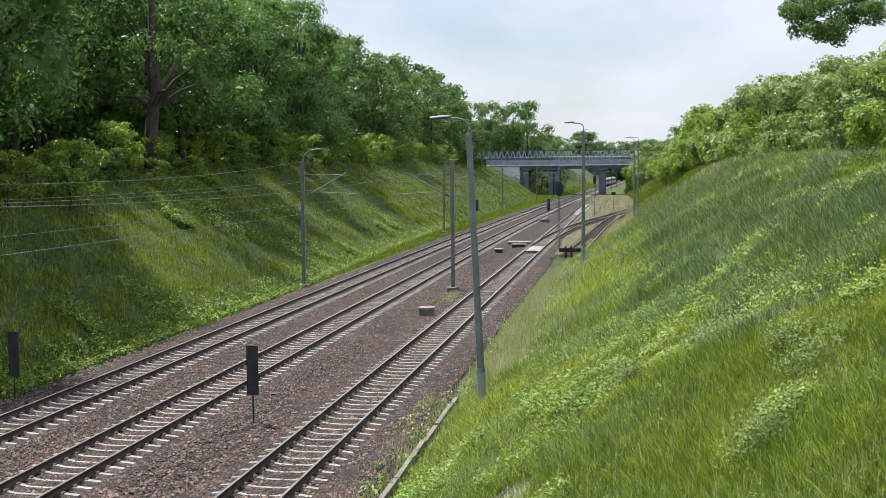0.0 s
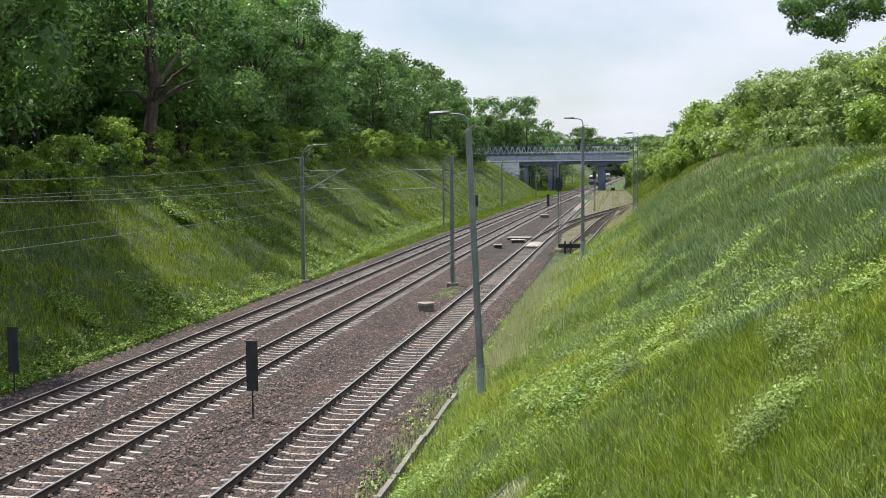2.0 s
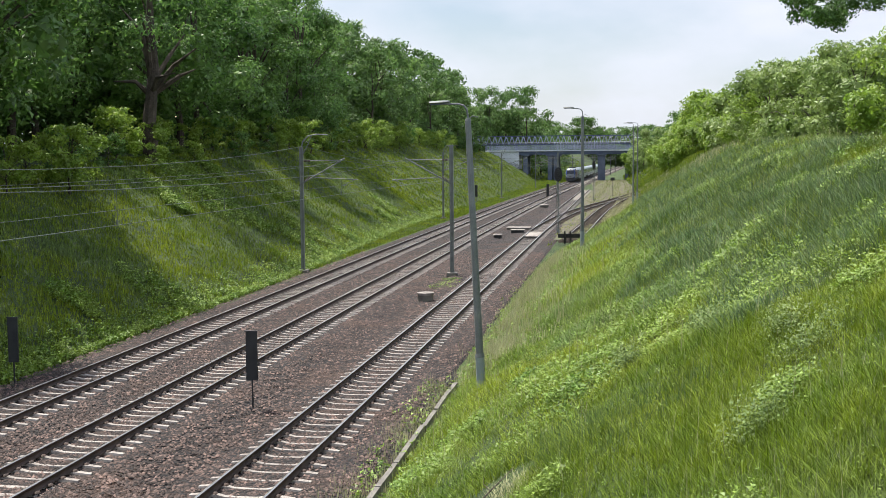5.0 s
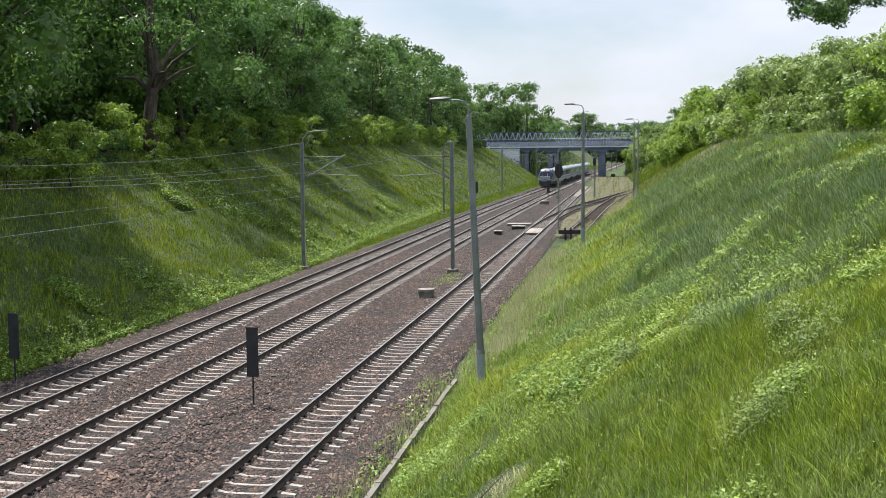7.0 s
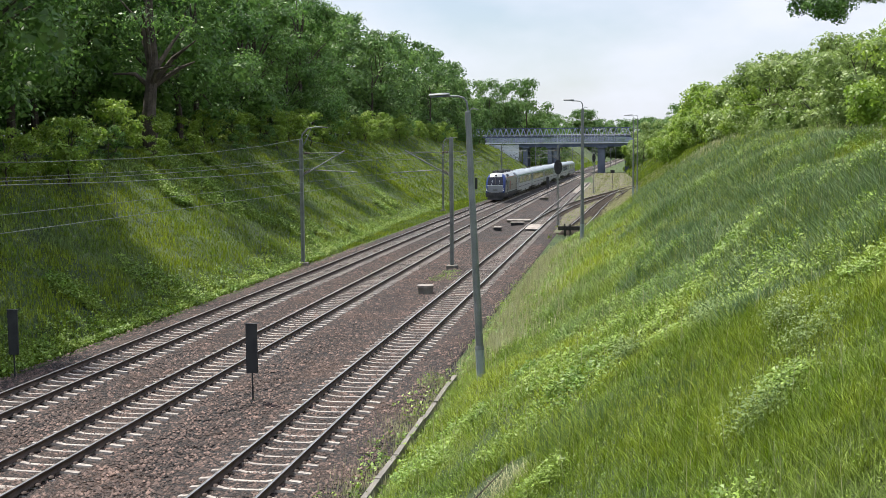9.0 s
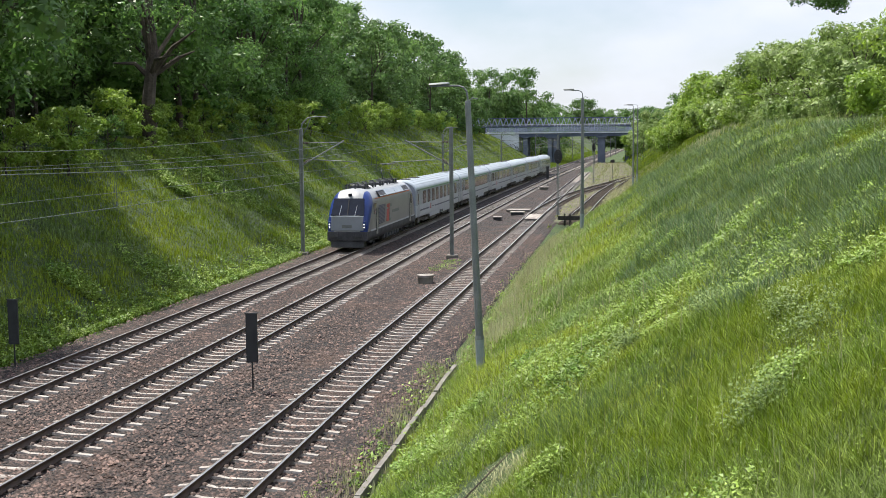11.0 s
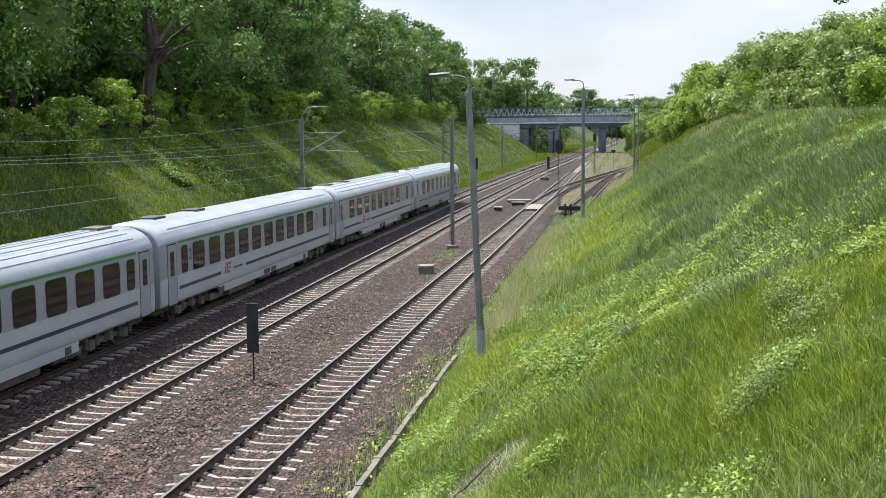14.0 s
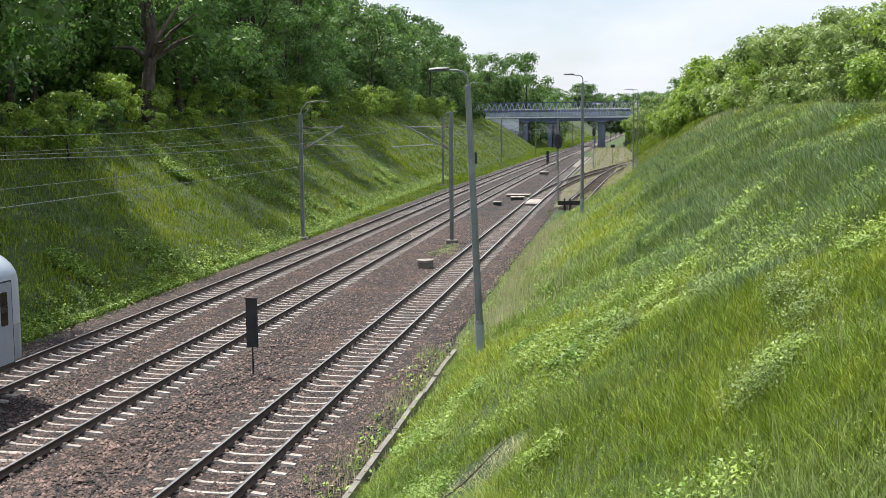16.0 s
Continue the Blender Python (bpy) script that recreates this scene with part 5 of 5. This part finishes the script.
for x, yy, k in ((4.0, 366.0, 1.5), (7.0, 360.0, 1.8), (10.0, 352.0, 2.0), (6.5, 343.0, 1.5), (5.2, 371.0, 1.6)):
    tr, cr = rng.choice(PALE_FAR)
    plant("acacia_bush", "green scrub in front of the bridge abutment", "bush", "scrub along the east bank", x, yy, float(ground_z(x, yy)), tr, cr, (k, k, k), rng.uniform(0, 360))
# oak at the bank top beside the camera, its boughs hanging in
c, tips = crown_mesh("crown", 95, 5.6, 6.6, 12.0, 14000, 0.13, M["leaf"], 60, core=0)
over = plant("oak_tree", "oak whose leafy boughs hang over the bank", "tree", "", 10.4, 35.0, float(ground_z(10.4, 35.0)), trunk_mesh("trunk", 95, 8, 0.3, tips, 16), c, (1, 1, 1), 0)
_r = np.random.default_rng(96)
_k = 60
_u = _r.random(_k)
_bx = -5.4 + 6.4 * _u
_cen = np.stack([_bx, _r.uniform(-1.2, 1.2, _k), 4.3 - 0.55 * np.sin(_u * 7.0) + _r.uniform(0, 1.8, _k) * (0.5 + 0.7 * _u)], 1)
_rad = _r.uniform(0.25, 0.5, _k)
_lv, _lf = leaf_cloud(_r, _cen, _rad, 30000, 0.095)
raw("bough_leaves", _lv, _lf, M["leaf"], over)
bm = bmesh.new()
for _q in (5, 17, 29, 41):
    bent(bm, [(0, 0, 4.6), (_cen[_q][0] * 0.5, _cen[_q][1] * 0.5, 5.2), tuple(_cen[_q])], [0.11, 0.06, 0.015], 6)
part("bough", bm, M["bark"], over)

# woods beyond the bridges
for x, yy, k in ((-42, 402, 1.25), (-38, 408, 1.5), (-34, 400, 1.55), (-30, 414, 1.3), (-27, 424, 1.05), (-47, 398, 1.3), (-52, 405, 1.25), (-24, 440, 0.95), (-58, 402, 1.2), (-64, 404, 1.25), (-70, 399, 1.2), (-76, 403, 1.25)):
    tr, cr = rng.choice(FAR)
    plant("far_tree", "tall broad-leaved tree beside the bridge", "tree", "woods beyond the bridge", x, yy, float(ground_z(x, yy)), tr, cr, (k * 0.85, k * 0.85, k), rng.uniform(0, 360))
for i in range(56):
    yy = rng.uniform(400, 760)
    if i % 2:
        x = float(x1(yy)) - rng.uniform(26, 60)
    else:
        x = float(toe_right(yy)) + rng.uniform(16, 60)
    tr, cr = rng.choice(FAR)
    k = rng.uniform(0.8, 1.1)
    plant("far_tree", "distant broad-leaved tree beyond the bridge", "tree", "woods beyond the bridge", x, yy, float(ground_z(x, yy)), tr, cr, (k * 1.2, k * 1.2, k), rng.uniform(0, 360))
for i in range(34):
    yy = rng.uniform(886, 930)
    x = -75 + 4.4 * i + rng.uniform(-1, 1)
    tr, cr = rng.choice(FAR)
    k = rng.uniform(1.45, 1.8) if -35 < x < 25 else rng.uniform(1.0, 1.2)
    plant("far_tree", "distant tree closing the view down the line", "tree", "woods beyond the bridge", x, yy, float(ground_z(x, yy)), tr, cr, (k * 1.3, k * 1.3, k), rng.uniform(0, 360))


def blades(name, n, region, h, w, material, label, seed, clump=3, keep=None, bend=0.5):
    """Grass: bent blades of two quads, as triangles strips, strewn over a stretch of the ground."""
    g = np.random.default_rng(seed)
    x, y = region(g, n)
    if keep is not None:
        ok = keep(x, y, g)
        x, y = x[ok], y[ok]
    x = np.repeat(x, clump) + g.normal(size=len(x) * clump) * 0.06
    y = np.repeat(y, clump) + g.normal(size=len(y) * clump) * 0.06
    m = len(x)
    z = ground_z(x, y)
    a = g.random(m) * 2 * np.pi
    hh = h * (0.5 + 0.8 * g.random(m)) * (0.75 + 0.5 * np.sin(x * 1.1 + 0.6 * np.sin(y)) ** 2)
    dx, dy = np.cos(a), np.sin(a)
    b = bend * hh * g.random(m)
    ww = w * (0.6 + 0.8 * g.random(m)) * np.clip(y / 26, 0.6, 1.0)
    base = np.stack([x, y, z - 0.03], 1)
    side = np.stack([-dy * ww, dx * ww, 0 * ww], 1)
    mid = base + np.stack([dx * b * 0.35, dy * b * 0.35, hh * 0.6], 1)
    tip = base + np.stack([dx * b, dy * b, hh], 1)
    if clump != 3:
        v = np.stack([base - side, base + side, tip], 1).reshape(-1, 3)
        o = raw(name, v, np.arange(3 * m).reshape(-1, 3), material)
        tagged(o, label, "grass", kind="stuff")
        return o
    v = np.stack([base - side, base + side, mid + side * 0.8, mid - side * 0.8, tip], 1).reshape(-1, 3)
    i = np.arange(m)[:, None] * 5
    f = np.concatenate([i + np.array([[0, 1, 2]]), i + np.array([[0, 2, 3]]), i + np.array([[3, 2, 4]])])
    o = raw(name, v, f, material)
    tagged(o, label, "grass", kind="stuff")
    return o


def east(y0, y1, power=1.0):
    def region(g, n):
        y = y0 + (y1 - y0) * g.random(n) ** power
        d = 0.1 + g.random(n) * 16.5
        return toe_right(y) + d, y
    return region


def west(y0, y1, d1=13.0):
    def region(g, n):
        y = y0 + (y1 - y0) * g.random(n) ** 1.3
        a = x1(y) - 3.0
        return a - g.random(n) * (a - toe_left(y) + d1 * (crest_left(y) / 7.0)), y
    return region


def in_view(x, y, g):
    return (x < 0.27 * y + 3.5) & (y > 5) & ((y > 37) | (x > toe_right(y) + 0.16)) & ((x + 2.2) ** 2 + ((y - 18.0) / 1.6) ** 2 > 0.5 + 0.5 * g.random(len(x)))


blades("grass_blades", 40000, east(5, 21), 0.2, 0.0085, M["blade"], "long green grass on the sunny bank", 6, 3, in_view, 2.0)
blades("grass_blades", 30000, lambda g, n: ((lambda y: (toe_right(y) + 3.5 + 7.5 * g.random(n), y))(7 + 11 * g.random(n))), 0.17, 0.0095, M["blade"], "short dense grass on the sunny bank", 7, 4, in_view, 1.6)
blades("grass_blades", 62000, east(18, 48), 0.2, 0.0115, M["blade"], "long green grass on the sunny bank", 1, 4, in_view, 2.0)
blades("grass_blades", 45000, east(46, 110), 0.28, 0.022, M["blade"], "long green grass on the sunny bank", 2, 2, in_view, 1.8)
blades("grass_blades", 20000, east(108, 300), 0.5, 0.07, M["blade"], "grass on the far bank", 3, 2)
blades("grass_blades", 80000, west(34, 150), 0.26, 0.024, M["blade"], "long grass on the bank below the oaks", 4, 2)
blades("grass_blades", 42000, west(145, 400), 0.3, 0.06, M["blade"], "grass on the far bank", 5, 2)

# ---- weeds, dry grass, loose stones ----


def weeds(name, n, region, h, size, material, label, seed, leaves=14, keep=None):
    """Broad-leaved weeds: leaf quads round short stems."""
    g = np.random.default_rng(seed)
    x, y = region(g, n)
    if keep is not None:
        ok = keep(x, y, g)
        x, y = x[ok], y[ok]
    m = len(x)
    hh = h * (0.5 + 0.8 * g.random(m))
    X, Y, H = np.repeat(x, leaves), np.repeat(y, leaves), np.repeat(hh, leaves)
    k = len(X)
    a, r = g.random(k) * 2 * np.pi, g.random(k) ** 0.7
    c = np.stack([X + np.cos(a) * r * H * 0.5, Y + np.sin(a) * r * H * 0.5, ground_z(X, Y) + H * (0.25 + 0.75 * g.random(k)) * (1 - 0.3 * r)], 1)
    nrm = g.normal(size=(k, 3)) * 0.5 + (-0.2, 0, 1.0)
    nrm /= np.linalg.norm(nrm, axis=1)[:, None]
    u = np.cross(nrm, g.normal(size=(k, 3)))
    u /= np.linalg.norm(u, axis=1)[:, None]
    w = np.cross(nrm, u)
    s = (size * (0.5 + g.random(k)) * np.clip(Y / 24, 0.7, 1.0))[:, None]
    v = np.stack([c - u * s * 0.5 - w * s * 0.18, c + w * s * 0.36, c + u * s * 0.6 - w * s * 0.18], 1).reshape(-1, 3)
    o = raw(name, v, np.arange(3 * k).reshape(-1, 3), material)
    tagged(o, label, "weeds", kind="stuff")
    return o


def patches(spots, spread):
    """A region made of patches: (x, y, radius)."""
    def region(g, n):
        p = np.array(spots)
        i = g.integers(0, len(p), n)
        a, r = g.random(n) * 2 * np.pi, np.sqrt(g.random(n)) * p[i, 2] * spread
        return p[i, 0] + r * np.cos(a), p[i, 1] + r * np.sin(a)
    return region


_g = np.random.default_rng(77)
LIGHT = [(float(toe_right(yy)) + dd, yy, rr) for yy, dd, rr in zip(_g.uniform(11, 60, 46), _g.uniform(0.5, 13, 46), _g.uniform(0.4, 1.3, 46))]
weeds("weed_patch", 5200, patches(LIGHT, 1.3), 0.36, 0.06, M["weed"], "light green broad-leaved weeds in the grass", 21, 14, in_view)
weeds("weed_patch", 16000, east(9, 75), 0.24, 0.042, M["weed"], "small green herbs among the grass", 31, 9, in_view)
NEAR = [(float(toe_right(yy)) + dd, yy, rr) for yy, dd, rr in zip(_g.uniform(9, 30, 34), _g.uniform(0.6, 10, 34), _g.uniform(0.3, 0.9, 34))]
weeds("weed_patch", 4200, patches(NEAR, 1.0), 0.3, 0.07, M["weed"], "lime green nettles and herbs in clumps", 43, 12, in_view)
GREY = [(1.5, 19.5, 0.32), (2.5, 14.9, 0.4), (1.55, 12.8, 0.34), (2.3, 16.2, 0.25), (0.1, 21.0, 0.22), (1.6, 20.4, 0.25)]
FESCUE = [(-0.5, 17.8, 0.9), (-1.4, 19.5, 0.8), (0.4, 16.5, 0.8), (4.0, 36.0, 2.6), (5.4, 30.0, 2.0), (3.0, 42.0, 2.4), (4.6, 50.0, 2.6), (4.5, 22.0, 2.0), (5.5, 27.0, 2.2)]
blades("fescue_grass", 1300, patches(FESCUE[:3], 1.15), 0.3, 0.008, M["fescue"], "bluish grey-green fescue in patches on the bank", 38, 2, in_view)


def upper_east(g, n):
    y = 18 + 76 * g.random(n) ** 1.2
    d = 6.6 + 6.0 * g.random(n) + 0.8 * np.sin(y * 0.35) + 0.5 * np.sin(y * 1.1)
    return toe_right(y) + d, y


blades("fescue_grass", 44000, upper_east, 0.3, 0.0125, M["fescue"], "bluish dark green fescue along the upper bank", 51, 4, in_view, 1.7)
blades("fescue_grass", 20000, patches(FESCUE[3:], 1.2), 0.26, 0.012, M["fescue"], "bluish grey-green fescue in patches on the bank", 35, 2, in_view)
weeds("weed_patch", 330, patches(GREY, 1.0), 0.5, 0.055, M["weed_grey"], "grey-green tall weeds on the bank", 22, 22, in_view)


def along_toe_left(g, n):
    y = 30 + 130 * g.random(n) ** 1.4
    return toe_left(y) + 0.6 - np.abs(g.normal(size=n)) * 0.9, y


weeds("weed_patch", 4200, along_toe_left, 0.42, 0.11, M["weed"], "pale weeds along the foot of the bank", 23, 14)
WEST = [(float(toe_left(yy)) - dd, yy, rr) for yy, dd, rr in zip(_g.uniform(45, 150, 16), _g.uniform(1, 14, 16), _g.uniform(0.8, 2.0, 16))] + [(-31.5, 80.0, 2.6), (-29.6, 77.0, 2.2), (-28.0, 80.5, 2.0), (-33.0, 83.0, 2.4)]
weeds("weed_patch", 4600, patches(WEST, 1.0), 0.6, 0.13, M["weed"], "light green nettles and brambles on the bank", 24, 12)


def along_toe_right(g, n):
    y = 18 + 70 * g.random(n)
    return toe_right(y) + g.normal(size=n) * 0.35 + np.where(y < 37, -0.45, 0.25), y


weeds("weed_patch", 420, along_toe_right, 0.4, 0.1, M["weed"], "weeds by the concrete edging", 25, 12)
blades("dry_grass", 4500, along_toe_right, 0.42, 0.012, M["straw"], "dry straw-coloured grass along the edging", 26, 2)
blades("dry_grass", 3600, lambda g, n: ((lambda y: (toe_right(y) + 0.4 + np.abs(g.normal(size=n)) * 1.3, y))(36 + 34 * g.random(n))), 0.6, 0.013, M["straw"], "pale dry grass at the foot of the bank", 27, 2)
blades("seed_grass", 3500, east(9, 60), 0.62, 0.006, M["straw"], "thin pale seed heads standing above the grass", 28, 1, in_view, 0.35)
blades("dry_grass", 16000, lambda g, n: ((lambda y: (toe_right(y) - 3.0 + g.random(n) ** 1.3 * 10.0, y))(108 + 130 * g.random(n))), 0.36, 0.05, M["straw"], "pale dry grass by the yard", 29, 2)
blades("dry_grass", 4000, lambda g, n: ((lambda y: (toe_right(y) + (crest_right(y) + 0.35) * 1.5 - 1.0 + g.normal(size=n) * 1.0, y))(70 + 110 * g.random(n))), 0.5, 0.03, M["straw"], "pale grass along the bank top", 30, 2)

# loose ballast stones lying on the bed
_n = 64000
_y = 20 + 70 * _g.random(_n) ** 1.7
_u = _g.random(_n)
_x = x1(_y) - 2.7 + _u * (x3(_y) + 2.5 - x1(_y) + 2.7)
_s = 0.026 + 0.036 * _g.random(_n) ** 1.4
_oct = np.array([(1, 0, 0), (0, 1, 0), (-1, 0, 0), (0, -1, 0), (0, 0, 0.8), (0, 0, -0.8)])
_jit = 0.65 + 0.7 * _g.random((_n, 6, 1))
_rot = _g.random(_n) * 6.28
_c, _d = np.cos(_rot), np.sin(_rot)
_v = _oct[None] * _jit
_v = np.stack([_v[..., 0] * _c[:, None] - _v[..., 1] * _d[:, None], _v[..., 0] * _d[:, None] + _v[..., 1] * _c[:, None], _v[..., 2]], -1)
_v = _v * _s[:, None, None] + np.stack([_x, _y, np.full(_n, -0.25)], 1)[:, None, :]
_f = np.array([(0, 1, 4), (1, 2, 4), (2, 3, 4), (3, 0, 4)])
_f = (np.arange(_n)[:, None, None] * 6 + _f[None]).reshape(-1, 3)
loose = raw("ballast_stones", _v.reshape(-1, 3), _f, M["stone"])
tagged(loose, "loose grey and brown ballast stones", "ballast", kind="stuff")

blades("dry_grass", 6500, lambda g, n: ((lambda y: (x3(y) + 1.9 + g.random(n) * (toe_right(y) - x3(y)), y))(112 + 258 * g.random(n))), 0.3, 0.08, M["straw"], "dry grass between the yard tracks", 33, 1, lambda x, y, g: ((np.abs(x - xdiv(y)) > 1.5) | (y > 262)) & ((np.abs(x - xstub(y)) > 1.5) | (y > 206)))
blades("grass_blades", 9000, lambda g, n: ((lambda y: (x3(y) + 1.9 + g.random(n) * (toe_right(y) - x3(y)), y))(96 + 274 * g.random(n))), 0.28, 0.09, M["blade"], "grass between the yard tracks", 34, 1, lambda x, y, g: ((np.abs(x - xdiv(y)) > 1.5) | (y > 262)) & ((np.abs(x - xstub(y)) > 1.5) | (y > 206)))

# bare strip with dry stalks and a dead branch
blades("dry_grass", 800, patches([(-1.9, 15.6, 0.9), (-2.3, 15.2, 0.8), (-1.8, 17.3, 0.6), (-2.2, 18.0, 0.7)], 1.0), 0.12, 0.008, M["straw"], "flattened dry grass round a dead branch", 36, 3, None, 2.2)
bm = bmesh.new()
_br = [(-2.95, 15.9), (-2.75, 16.6), (-2.45, 17.3), (-2.15, 18.0), (-1.8, 18.5)]
bent(bm, [(a, b, float(ground_z(a, b)) + 0.16) for a, b in _br], [0.016, 0.018, 0.016, 0.012, 0.006], 6)
for (a, b), (c_, d_) in (((-2.75, 16.6), (-2.95, 17.1)), ((-2.45, 17.3), (-2.3, 16.8)), ((-2.15, 18.0), (-2.35, 18.5))):
    bent(bm, [(a, b, float(ground_z(a, b)) + 0.16), (c_, d_, float(ground_z(c_, d_)) + 0.3)], [0.009, 0.004], 5)
branch = link("dead_branch", bm, M["bark"])
tagged(branch, "thin brown dead branch lying in the grass", "branch")

# tufts in the ballast
weeds("weed_patch", 420, patches([(-10.7, 65.5, 0.9), (-10.6, 67.5, 0.8), (-10.7, 69.5, 0.6)], 1.0), 0.26, 0.06, M["weed"], "small weeds growing in the ballast", 37, 8)
blades("grass_blades", 7000, west(390, 720), 0.7, 0.2, M["blade"], "grass on the bank beyond the bridge", 40, 1)
blades("grass_blades", 7000, east(300, 720), 0.7, 0.2, M["blade"], "grass on the bank beyond the bridge", 41, 1)
weeds("weed_patch", 3000, lambda g, n: ((lambda y: (toe_right(y) + 0.1 + np.abs(g.normal(size=n)) * 1.5, y))(36 + 60 * g.random(n))), 0.32, 0.09, M["weed"], "light green weeds at the foot of the bank", 42, 9)

motions()
